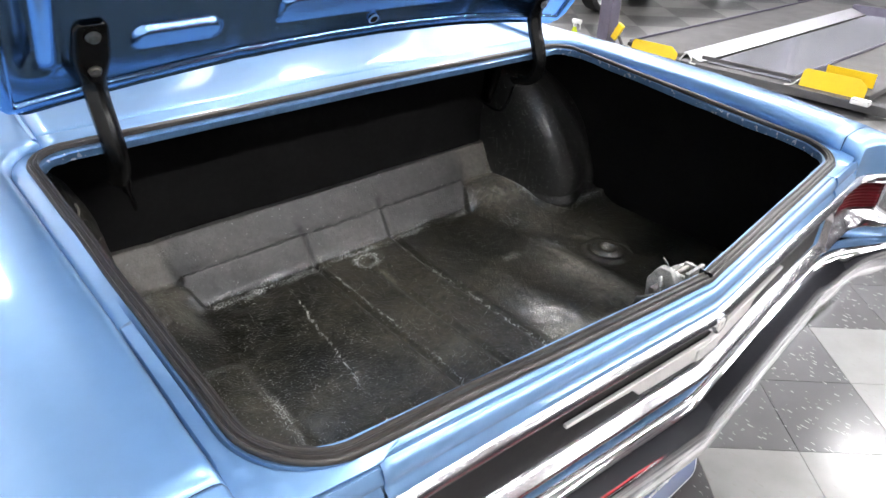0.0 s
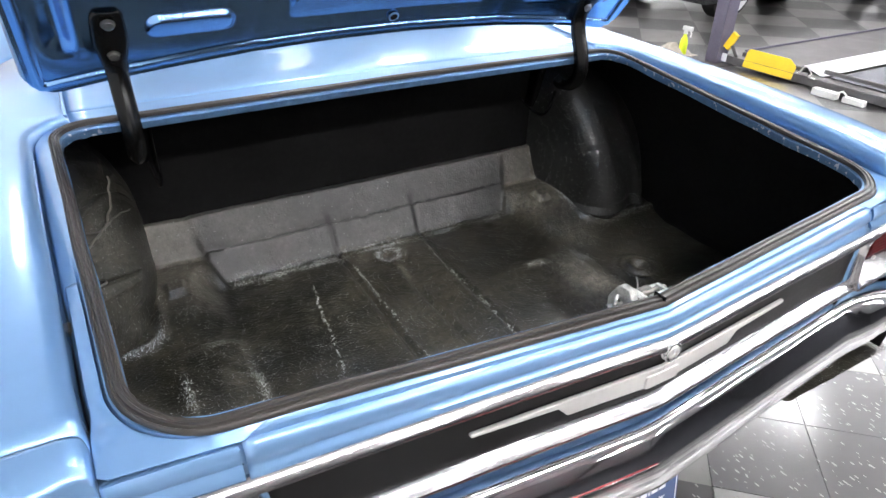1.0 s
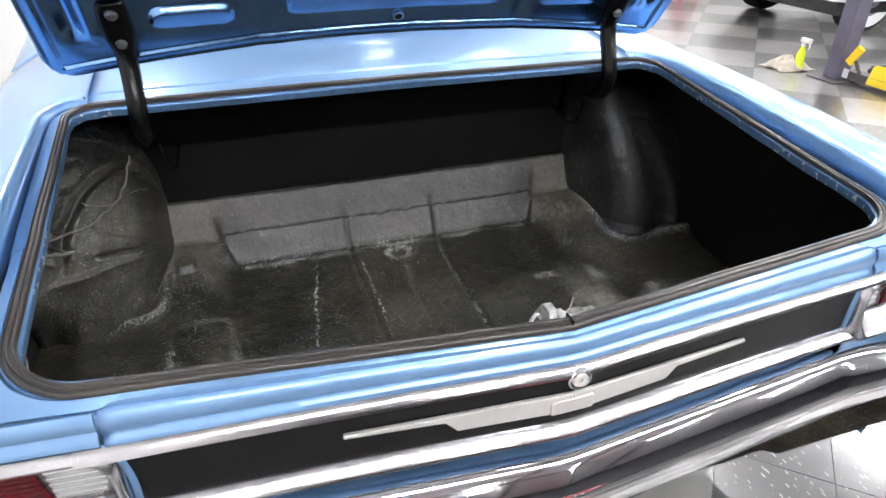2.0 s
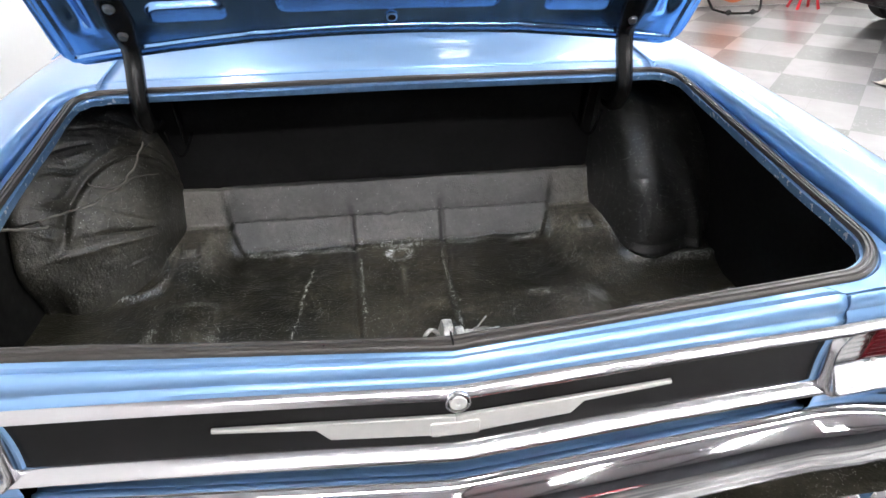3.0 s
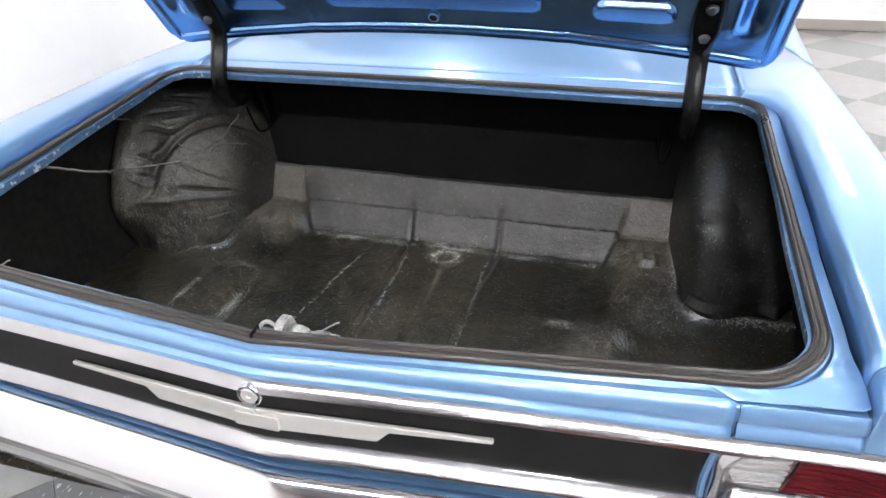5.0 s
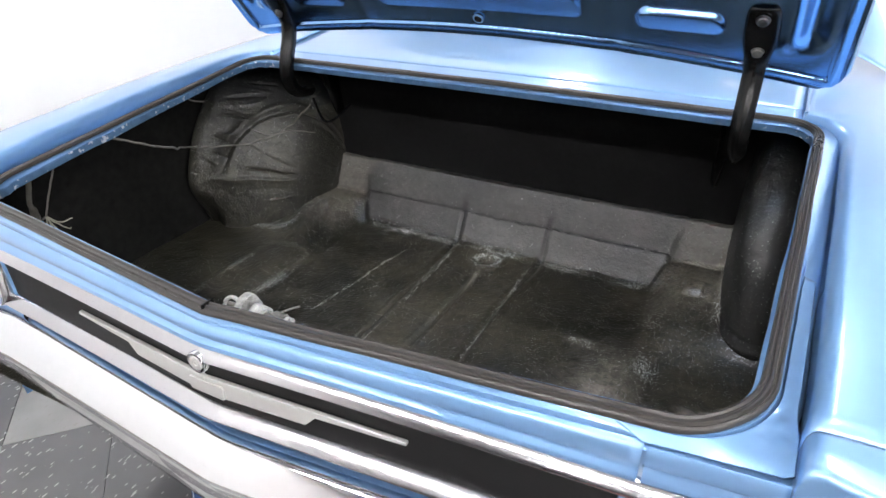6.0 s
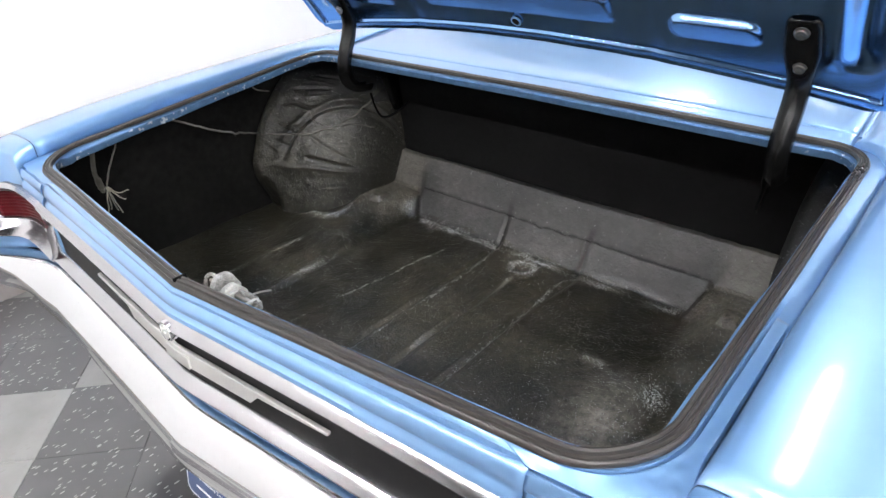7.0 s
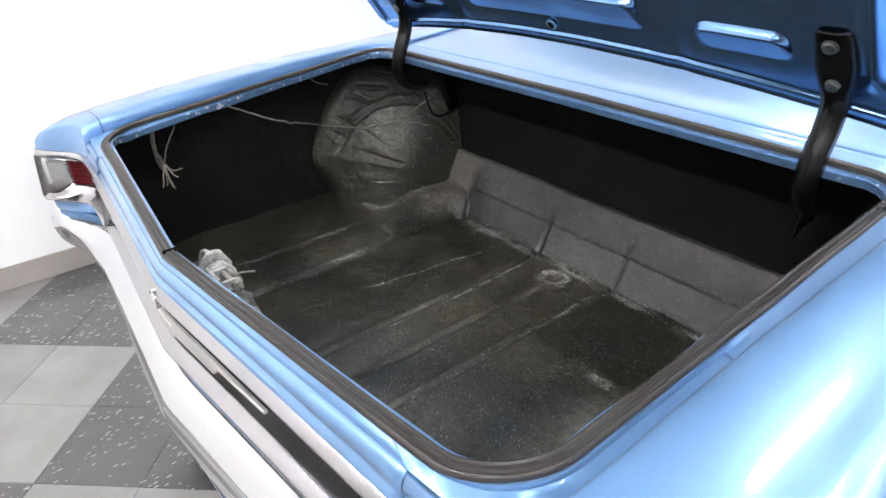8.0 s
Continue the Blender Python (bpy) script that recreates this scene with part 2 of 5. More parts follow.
YELLOW = material("yellow_paint", (0.85, 0.58, 0.02), 0.4, 0, 0.2, 5, 0.08)
LIQUID = material("yellow_green_liquid", (0.72, 0.85, 0.05), 0.2, 0, 0.4, 6, 0.05)
PLASTIC_WHITE = material("white_plastic", (0.78, 0.78, 0.76), 0.4, 0, 0, 12, 0.05)
CLOTH = material("beige_cloth", (0.42, 0.38, 0.32), 0.9, 0, 0, 18, 0.2, 0.5, 60)
TYRE = material("tyre_rubber", (0.018, 0.018, 0.018), 0.7, 0, 0, 10, 0.3, 0.2, 120)
CAR_DARK = material("black_car_paint", (0.012, 0.012, 0.014), 0.2, 0, 1.0, 3, 0.2)
CAR_WHITE = material("white_car_paint", (0.75, 0.75, 0.75), 0.2, 0, 1.0, 3, 0.02)
ORANGE = material("orange_paint", (0.50, 0.13, 0.04), 0.4, 0, 0.3, 5, 0.1)
RED = material("red_paint", (0.55, 0.02, 0.03), 0.35, 0, 0.4, 5, 0.1)
LOOM = material("taped_loom", (0.14, 0.13, 0.112), 0.55, 0, 0, 40, 0.45, 0.3, 90)
PALE_WIRE = material("pale_wire", (0.27, 0.25, 0.20), 0.5, 0, 0, 40, 0.3)
WIRE = material("taped_wire", (0.10, 0.094, 0.084), 0.5, 0, 0, 30, 0.35)


# ---- building helpers ----
def mesh_ob(name, verts, faces, mat, parent=None, label="", smooth=True, thick=0.0, offset=-1, bevel=0.0, auto=40):
    me = bpy.data.meshes.new(name)
    me.from_pydata([tuple(v) for v in verts], [], faces)
    bm = bmesh.new()
    bm.from_mesh(me)
    bmesh.ops.remove_doubles(bm, verts=bm.verts, dist=1e-6)
    bmesh.ops.recalc_face_normals(bm, faces=bm.faces)
    if smooth:
        for e in bm.edges:
            if len(e.link_faces) == 2 and e.calc_face_angle(0) > radians(auto):
                e.smooth = False
    for f in bm.faces:
        f.smooth = smooth
    bm.to_mesh(me)
    bm.free()
    ob = new(name, me)
    for one in (mat if isinstance(mat, (list, tuple)) else [mat]):
        me.materials.append(one)
    if thick:
        s = ob.modifiers.new("thickness", "SOLIDIFY")
        s.thickness, s.offset = thick, offset
    if bevel:
        s = ob.modifiers.new("edge", "BEVEL")
        s.width, s.segments, s.limit_method = bevel, 2, "ANGLE"
    if parent:
        ob.parent = parent
    if label:
        ob["label"] = label
    return ob


def grid(rows, closed=False):
    """Vertices and quads of a sheet from rows of points."""
    n = len(rows[0])
    verts = [p for r in rows for p in r]
    faces = []
    for i in range(len(rows) - 1):
        for j in range(n if closed else n - 1):
            k = (j + 1) % n
            faces.append((i * n + j, i * n + k, (i + 1) * n + k, (i + 1) * n + j))
    return verts, faces


def sheet(name, rows, mat, parent=None, label="", closed=False, **kw):
    return mesh_ob(name, *grid(rows, closed), mat, parent, label, **kw)


def box(name, lo, hi, mat, parent=None, label="", bevel=0.004, m=None):
    (a, b, c), (d, e, f) = lo, hi
    v = [Vector(p) for p in ((a, b, c), (d, b, c), (d, e, c), (a, e, c), (a, b, f), (d, b, f), (d, e, f), (a, e, f))]
    if m:
        v = [m @ p for p in v]
    fs = [(0, 3, 2, 1), (4, 5, 6, 7), (0, 1, 5, 4), (1, 2, 6, 5), (2, 3, 7, 6), (3, 0, 4, 7)]
    return mesh_ob(name, v, fs, mat, parent, label, smooth=False, bevel=bevel)


def tube(name, path, radius, mat, parent=None, label="", sides=8):
    """A round rod along a smooth path; radius may be a list."""
    pts = [Vector(p) for p in path]
    rings = []
    for i, p in enumerate(pts):
        d = (pts[min(i + 1, len(pts) - 1)] - pts[max(i - 1, 0)]).normalized()
        a = d.cross(Vector((0.3, 0.2, 1))).normalized()
        b = d.cross(a)
        r = radius[i] if isinstance(radius, (list, tuple)) else radius
        rings.append([p + r * (math.cos(u) * a + math.sin(u) * b) for u in (2 * math.pi * k / sides for k in range(sides))])
    v, f = grid(rings, True)
    f.append(tuple(range(sides)))
    f.append(tuple(range(len(v) - sides, len(v))))
    return mesh_ob(name, v, f, mat, parent, label)


def lathe(name, profile, mat, parent=None, label="", m=None, sides=28):
    """Turned body: profile of (radius, height) about the z axis."""
    rings = [[Vector((r * math.cos(u), r * math.sin(u), h)) for u in (2 * math.pi * k / sides for k in range(sides))] for r, h in profile]
    if m:
        rings = [[m @ p for p in r] for r in rings]
    v, f = grid(rings, True)
    f.append(tuple(range(sides)))
    f.append(tuple(range(len(v) - sides, len(v))))
    return mesh_ob(name, v, f, mat, parent, label)


def spline(pts, n):
    """Catmull-Rom through the points, n steps a span."""
    P = [Vector(p) for p in pts]
    P = [2 * P[0] - P[1]] + P + [2 * P[-1] - P[-2]]
    out = []
    for i in range(1, len(P) - 2):
        for k in range(n):
            t = k / n
            a, b, c, d = P[i - 1:i + 3]
            out.append(0.5 * ((2 * b) + (c - a) * t + (2 * a - 5 * b + 4 * c - d) * t * t + (3 * b - a - 3 * c + d) * t ** 3))
    out.append(P[-2])
    return out


def ramp1(x, table):
    """Piecewise smooth lookup."""
    if x <= table[0][0]:
        return table[0][1]
    for (a, u), (b, v) in zip(table, table[1:]):
        if x <= b:
            return u + (v - u) * (x - a) / (b - a)
    return table[-1][1]


def ease(x):
    x = min(1.0, max(0.0, x))
    return x * x * (3 - 2 * x)


def outline(rounded, n=8):
    """Closed 2D path from (x, y, radius) corners, each rounded with n steps."""
    out = []
    k = len(rounded)
    for i in range(k):
        p, c, q = Vector(rounded[i - 1][:2]), Vector(rounded[i][:2]), Vector(rounded[(i + 1) % k][:2])
        r = rounded[i][2]
        a, b = (p - c).normalized(), (q - c).normalized()
        if r <= 0:
            out.append(c)
            continue
        half = a.angle(b) / 2
        d = r / math.tan(half)
        s, e = c + a * d, c + b * d
        o = c + (a + b).normalized() * (r / math.sin(half))
        for j in range(n + 1):
            w = (s - o).lerp(e - o, j / n)
            out.append(o + w.normalized() * r)
    return out


def slab(name, pts, place, depth, mat, parent=None, label="", bevel=0.0):
    """A flat piece of the 2D outline pts: place(u, v, w) gives the world point, w from 0 to depth."""
    n = len(pts)
    v = [place(p[0], p[1], 0) for p in pts] + [place(p[0], p[1], depth) for p in pts]
    f = [tuple(range(n)), tuple(range(2 * n - 1, n - 1, -1))] + [(i, (i + 1) % n, n + (i + 1) % n, n + i) for i in range(n)]
    return mesh_ob(name, v, f, mat, parent, label, bevel=bevel)


def thing(name, label, category, at=(0, 0, 0), group=""):
    ob = new(name)
    ob.location = at
    ob.empty_display_size = 0.2
    return tagged(ob, label, category, group)


# ---- room ----
def wall(name, lo, hi, mat=WALL, label="plain white painted wall"):
    ob = box(name, lo, hi, mat, bevel=0)
    return tagged(ob, label, "wall", kind="structure")


X0, X1, Y0, Y1 = -1.92, 13.0, -10.0, 7.1
GREY_WALL = material("grey_wall_paint", (0.045, 0.046, 0.054), 0.6, 0, 0, 1.2, 0.1, 0.04, 90)
wall("wall_west", (X0 - 0.15, Y0, 0), (X0, Y1, CEILING))
wall("wall_north", (X0 - 0.15, Y1, 0), (X1 + 0.15, Y1 + 0.15, CEILING))
wall("wall_east", (X1, Y0, 0), (X1 + 0.15, Y1, CEILING), GREY_WALL, "plain dark grey painted wall")
wall("wall_south", (X0 - 0.15, Y0 - 0.15, 0), (X1 + 0.15, Y0, CEILING), GREY_WALL, "plain dark grey painted wall")
tagged(box("ceiling", (X0 - 0.15, Y0 - 0.15, CEILING), (X1 + 0.15, Y1 + 0.15, CEILING + 0.1), CEIL, bevel=0), "mid grey painted showroom ceiling", "ceiling", kind="structure")
tagged(box("baseboard", (X0, Y0, 0.003), (X0 + 0.009, Y1 - 0.01, 0.105), BASEBOARD, bevel=0.003), "taupe vinyl baseboard along the white wall", "baseboard", kind="structure")
tagged(box("baseboard", (X0 + 0.01, Y1 - 0.009, 0.003), (X1, Y1, 0.105), BASEBOARD, bevel=0.003), "taupe vinyl baseboard along the white wall", "baseboard", kind="structure")

HANG = CEILING - 0.42
lamp = thing("ceiling_light", "white suspended linear light with three glowing tubes", "ceiling light", (0, 0, HANG), "ceiling lights")
box("housing", (-0.12, -0.62, -0.03), (0.12, 0.62, 0.03), HOUSING, lamp)
for x in (-0.075, 0.0, 0.075):
    box("diffuser", (x - 0.02, -0.6, -0.06), (x + 0.02, 0.6, -0.032), DIFFUSER, lamp)
for y in (-0.5, 0.5):
    tube("suspension_rod", [(0, y, 0.051), (0, y, 0.418)], 0.006, HOUSING, lamp)
for i in range(6):
    for j in (0, 1, 2, -2):
        at = (0.7 + 2.4 * i, -0.2 + 2.7 * j, HANG) if j != 2 else (2.65 + 1.5 * i, 5.95, HANG)
        if i == j == 0:
            lamp.location = at
        else:
            copy_thing(lamp, Matrix.Translation(at))
# an unbroken row across the room behind the car
for i in range(11):
    copy_thing(lamp, Matrix.Translation((-1.1 + 1.28 * i, -2.9, HANG)) @ Matrix.Rotation(math.pi / 2, 4, "Z"))
copy_thing(lamp, Matrix.Translation((-1.15, 5.0, HANG)))

# ---- car ----
car = thing("car", "light blue metallic vintage car with its trunk lid open", "car")


def vee(x):
    return 0.09 * (math.sqrt(x * x + 0.0002) - 0.014)


def deck_z(y):
    return 0.8935 + 0.0925 * y


def opening(side, rear, front, dz, n=10):
    """The trunk opening's rounded outline, widened by side, rear and front."""
    g = 0.5 * (side + rear)
    corners = [(0, 0.018 - rear, 0), (0.711 + side, 0.088 - rear, max(0.02, 0.115 + g)), (0.739 + side, 0.952 + front, max(0.02, 0.075 + g)), (0, 0.962 + front, 0),
               (-0.739 - side, 0.952 + front, max(0.02, 0.075 + g)), (-0.711 - side, 0.088 - rear, max(0.02, 0.115 + g))]
    pts = outline(corners, n)
    full = []
    for i, p in enumerate(pts):
        q = pts[(i + 1) % len(pts)]
        k = max(1, 12 if (q - p).length > 0.2 else 1)
        full += [p.lerp(q, a / k) for a in range(k)]
    return [Vector((p[0], p[1], deck_z(p[1]) + dz)) for p in full]


frame_rows = [opening(-0.014, -0.014, -0.024, -0.018), opening(-0.0195, -0.019, -0.031, -0.016), opening(-0.0212, -0.0205, -0.033, -0.002), opening(-0.0205, -0.0198, -0.030, 0.001), opening(-0.012, -0.012, -0.012, 0.0),
              opening(0.002, 0.002, 0.0, -0.001), opening(0.006, 0.003, 0.006, -0.0035), opening(0.023, 0.008, 0.024, -0.0055), opening(0.0255, 0.0085, 0.028, -0.0075), opening(0.030, 0.0095, 0.031, -0.015)]
# under the pressed corners
for row in frame_rows[6:]:
    for p in row:
        p.z -= 0.008 * ease((0.44 - p.y) / 0.05) * ease((abs(p.x) - 0.56) / 0.05)
# notched lip in the corners
for row in frame_rows[:4]:
    for p in row:
        k = ease((abs(p.x) - 0.62) / 0.05)
        p.z += 0.004 * k * noise.noise(Vector((p.x * 45, p.y * 45, 2)))
        p.x += 0.003 * k * noise.noise(Vector((p.x * 60, p.y * 60, 9)))
        # leaning in along one side, standing proud round the other rear corner
        if p.x < 0:
            p.z -= 0.55 * max(0, 0.026 - 0.012 - (abs(p.x) - 0.700)) * ease((abs(p.x) - 0.66) / 0.04) * ease((0.9 - p.y) / 0.05)
        k = ease((p.x - 0.50) / 0.08) * ease((0.50 - p.y) / 0.10)
        p.x -= 0.0035 * k
        p.y += 0.003 * k * ease((0.12 - p.y) / 0.06)
        p.z -= 0.001 * k
# body blue darkened to put the lip's shade into the colour
LIP = material("shaded_chipped_lip_paint", (0.13, 0.25, 0.44), 0.34, 0.60, 0.8, 40, 0.3)
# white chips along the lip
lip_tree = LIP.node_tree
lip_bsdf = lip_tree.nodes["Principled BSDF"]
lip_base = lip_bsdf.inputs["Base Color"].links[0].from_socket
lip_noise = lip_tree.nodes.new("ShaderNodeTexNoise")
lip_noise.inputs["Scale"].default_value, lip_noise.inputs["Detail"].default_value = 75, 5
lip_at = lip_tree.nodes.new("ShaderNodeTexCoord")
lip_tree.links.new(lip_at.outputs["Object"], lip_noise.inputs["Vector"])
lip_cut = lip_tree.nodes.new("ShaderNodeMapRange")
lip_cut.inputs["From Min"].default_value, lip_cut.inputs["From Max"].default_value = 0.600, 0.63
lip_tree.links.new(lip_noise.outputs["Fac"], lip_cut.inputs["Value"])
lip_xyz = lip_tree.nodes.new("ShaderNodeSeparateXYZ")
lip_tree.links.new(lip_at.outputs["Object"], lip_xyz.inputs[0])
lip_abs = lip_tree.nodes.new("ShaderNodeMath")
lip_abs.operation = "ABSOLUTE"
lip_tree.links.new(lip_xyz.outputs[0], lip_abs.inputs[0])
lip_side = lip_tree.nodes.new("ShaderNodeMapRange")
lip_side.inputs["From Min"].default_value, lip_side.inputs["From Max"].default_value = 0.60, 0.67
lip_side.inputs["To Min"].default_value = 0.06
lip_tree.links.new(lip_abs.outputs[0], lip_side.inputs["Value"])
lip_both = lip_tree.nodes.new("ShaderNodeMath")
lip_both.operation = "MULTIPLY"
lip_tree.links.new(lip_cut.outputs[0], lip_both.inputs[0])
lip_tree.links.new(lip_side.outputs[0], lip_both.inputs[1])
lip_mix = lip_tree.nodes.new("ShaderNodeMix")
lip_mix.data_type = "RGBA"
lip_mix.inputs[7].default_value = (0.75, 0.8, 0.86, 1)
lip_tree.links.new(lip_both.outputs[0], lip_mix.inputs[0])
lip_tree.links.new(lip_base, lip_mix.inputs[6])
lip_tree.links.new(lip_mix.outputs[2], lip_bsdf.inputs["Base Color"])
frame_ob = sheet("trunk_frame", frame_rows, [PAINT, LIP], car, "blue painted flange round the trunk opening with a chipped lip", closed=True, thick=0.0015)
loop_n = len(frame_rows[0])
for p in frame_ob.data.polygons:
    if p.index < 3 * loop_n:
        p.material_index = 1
seal_rows = []
for o, dz in ((-0.019, 0.0), (-0.0195, 0.004), (-0.0180, 0.0085), (-0.0155, 0.0090), (-0.0138, 0.0066), (-0.0122, 0.0066), (-0.0108, 0.0085), (-0.0075, 0.0088), (-0.0060, 0.0056), (-0.0046, 0.0054), (-0.0030, 0.0075), (-0.0010, 0.0062), (0.0005, 0.0025), (0.0, 0.0)):
    row = opening(o, o, o, dz)
    for p in row:
        n1, n2 = noise.noise(Vector((p.x * 7, p.y * 7, 3))), noise.noise(Vector((p.x * 26, p.y * 26, 6)))
        lift = 0.5 + 60 * dz
        p.x += 0.0016 * n1 * (1 if abs(p.x) > 0.7 else 0)
        p.y += 0.0022 * n1 * lift
        low = ease((0.2 - p.y) / 0.1) * ease((0.70 - abs(p.x)) / 0.08)
        p.y -= 0.004 * low
        p.z += 0.0012 - 0.003 * low + (0.0010 * n2 + 0.0012 * n1) * 60 * dz
    seal_rows.append(row)
sheet("weatherstrip", seal_rows, RUBBER, car, "worn brown-black rubber trunk weatherstrip", closed=True)
box("seal_joint", (-0.0009, 0.0165, 0.893), (0.0009, 0.0385, 0.9065), BLACK_METAL, car, "dark butt joint in the weatherstrip", bevel=0)

# tail panel: profile rows of (dy, z)
def tail_sheet(name, profile, mat, half, label, steps=40, **kw):
    rows = []
    for i in range(-steps, steps + 1):
        x = half * i / steps
        drop = (min(abs(x), 0.6) / 0.6) ** 2
        row = []
        for dy, z in profile:
            f = ease((0.89 - z) / 0.04)
            row.append((x, vee(x) + dy, z - 0.011 * drop * f + 0.0012 * drop * (1 - f)))
        rows.append(row)
    return sheet(name, rows, mat, car, label, **kw)


tail_sheet("tail_panel", [(0.032, 0.8868), (0.022, 0.8867), (0.014, 0.8860), (0.009, 0.8843), (0.0045, 0.8805), (0.001, 0.874), (0.0005, 0.868), (0.003, 0.8635), (0.0015, 0.860), (-0.003, 0.857), (-0.0045, 0.851), (0.006, 0.849)],
           PAINT, 0.597, "blue rolled edge below the trunk opening", thick=0.0015)
tail_sheet("upper_trim", [(0.006, 0.8525), (-0.001, 0.8525), (-0.0045, 0.8508), (-0.010, 0.8455), (-0.0155, 0.8395), (-0.0165, 0.8365), (-0.0145, 0.8345), (0.002, 0.834)], TRIM, 0.634, "long chrome moulding")
tail_sheet("trim_panel", [(0.004, 0.836), (0.001, 0.834), (0.001, 0.744), (0.004, 0.742)], BLACK_PANEL, 0.583, "satin black panel across the tail", thick=0.002)
tail_sheet("lower_trim", [(0.002, 0.7445), (-0.002, 0.7445), (-0.0060, 0.7420), (-0.0125, 0.7365), (-0.0180, 0.7312), (-0.0205, 0.7285), (-0.0208, 0.7265), (-0.0185, 0.7250), (0.002, 0.7242)], TRIM, 0.6, "wide chrome moulding")
tail_sheet("valance", [(0.0, 0.7248), (0.0, 0.714), (0.001, 0.706), (0.005, 0.698), (0.014, 0.690), (0.03, 0.684), (0.05, 0.55)], PAINT, 0.597, "blue strip below the moulding", thick=0.0015)


# quarter panels
def top_z(y):
    return ramp1(y, [(-0.035, 0.903), (0.03, 0.918), (0.07, 0.926), (0.15, 0.938), (0.3, 0.955), (0.5, 0.970), (0.7, 0.981), (0.9, 0.990), (1.2, 0.998), (2.6, 1.0)])


def gutter_x(y):
    x = ramp1(y, [(0.1, 0.741), (0.2, 0.747), (0.4, 0.752), (0.6, 0.759), (0.86, 0.765)])
    if y > 0.86:
        u = min(1, (y - 0.86) / 0.11)
        x -= 0.07 * (1 - math.sqrt(max(0, 1 - u * u)))
    return x


def quarter(s):
    rows = []
    ys = [0.1100 + 0.03 * i for i in range(25)] + [0.86 + 0.01 * i for i in range(12)] + [1.0 + 0.1 * i for i in range(17)]
    for y in ys:
        g, z = gutter_x(y), top_z(y)
        w = 0.936 + 0.01 * ease(y / 1.5)
        rows.append([(s * (g - 0.004), y, min(z - 0.008, deck_z(min(y, 1.0)) - 0.014)), (s * (g - 0.0005), y, z - 0.011), (s * (g + 0.003), y, z - 0.004), (s * (g + 0.009), y, z - 0.0005),
                     (s * (g + 0.02), y, z + 0.001), (s * 0.81, y, z + 0.002), (s * 0.85, y, z), (s * 0.88, y, z - 0.005), (s * 0.902, y, z - 0.014), (s * 0.918, y, z - 0.028), (s * (w - 0.009), y, z - 0.05),
                     (s * w, y, z - 0.09), (s * (w + 0.008), y, z - 0.17), (s * (w + 0.006), y, 0.6), (s * (w - 0.01), y, 0.45), (s * (w - 0.05), y, 0.3)])
    return sheet("quarter_panel", rows, PAINT, car, "light blue metallic quarter panel", thick=0.0015)


def tail_y(x):
    return ramp1(abs(x), [(0.6, 0.052), (0.66, 0.0575), (0.72, 0.062), (0.77, 0.063), (0.80, 0.058), (0.825, 0.046), (0.86, 0.018), (0.89, -0.006), (0.915, -0.022), (0.935, -0.028)])


def section(y, z):
    """Cross-section of the fender from the gutter over the crown."""
    g = gutter_x(max(y, 0.1))
    low = 0.90 if y < 0.3 else z - 0.02
    w = 0.936
    return [(g - 0.004, low - 0.012), (g - 0.0005, z - 0.011), (g + 0.003, z - 0.004), (g + 0.009, z - 0.0005), (g + 0.02, z + 0.001), (0.81, z + 0.002), (0.85, z), (0.88, z - 0.005), (0.902, z - 0.014), (0.918, z - 0.028), (w - 0.009, z - 0.05), (w, z - 0.09)]


def cap_bed(s):
    """Blue metal under the cap's seams."""
    rows = []
    for i in range(25):
        x = 0.590 + 0.156 * i / 24
        by = (tail_y(x) if x > 0.6 else vee(x)) + 0.004
        prof = [(by + 0.022, 0.883), (by + 0.010, 0.8815), (by + 0.004, 0.878), (by + 0.002, 0.872), (by, 0.866), (by, 0.840)]
        rows.append([(s * x, y, z) for y, z in prof])
    sheet("cap_bed", rows, PAINT, car, "blue metal below the cap seam", thick=0.001)


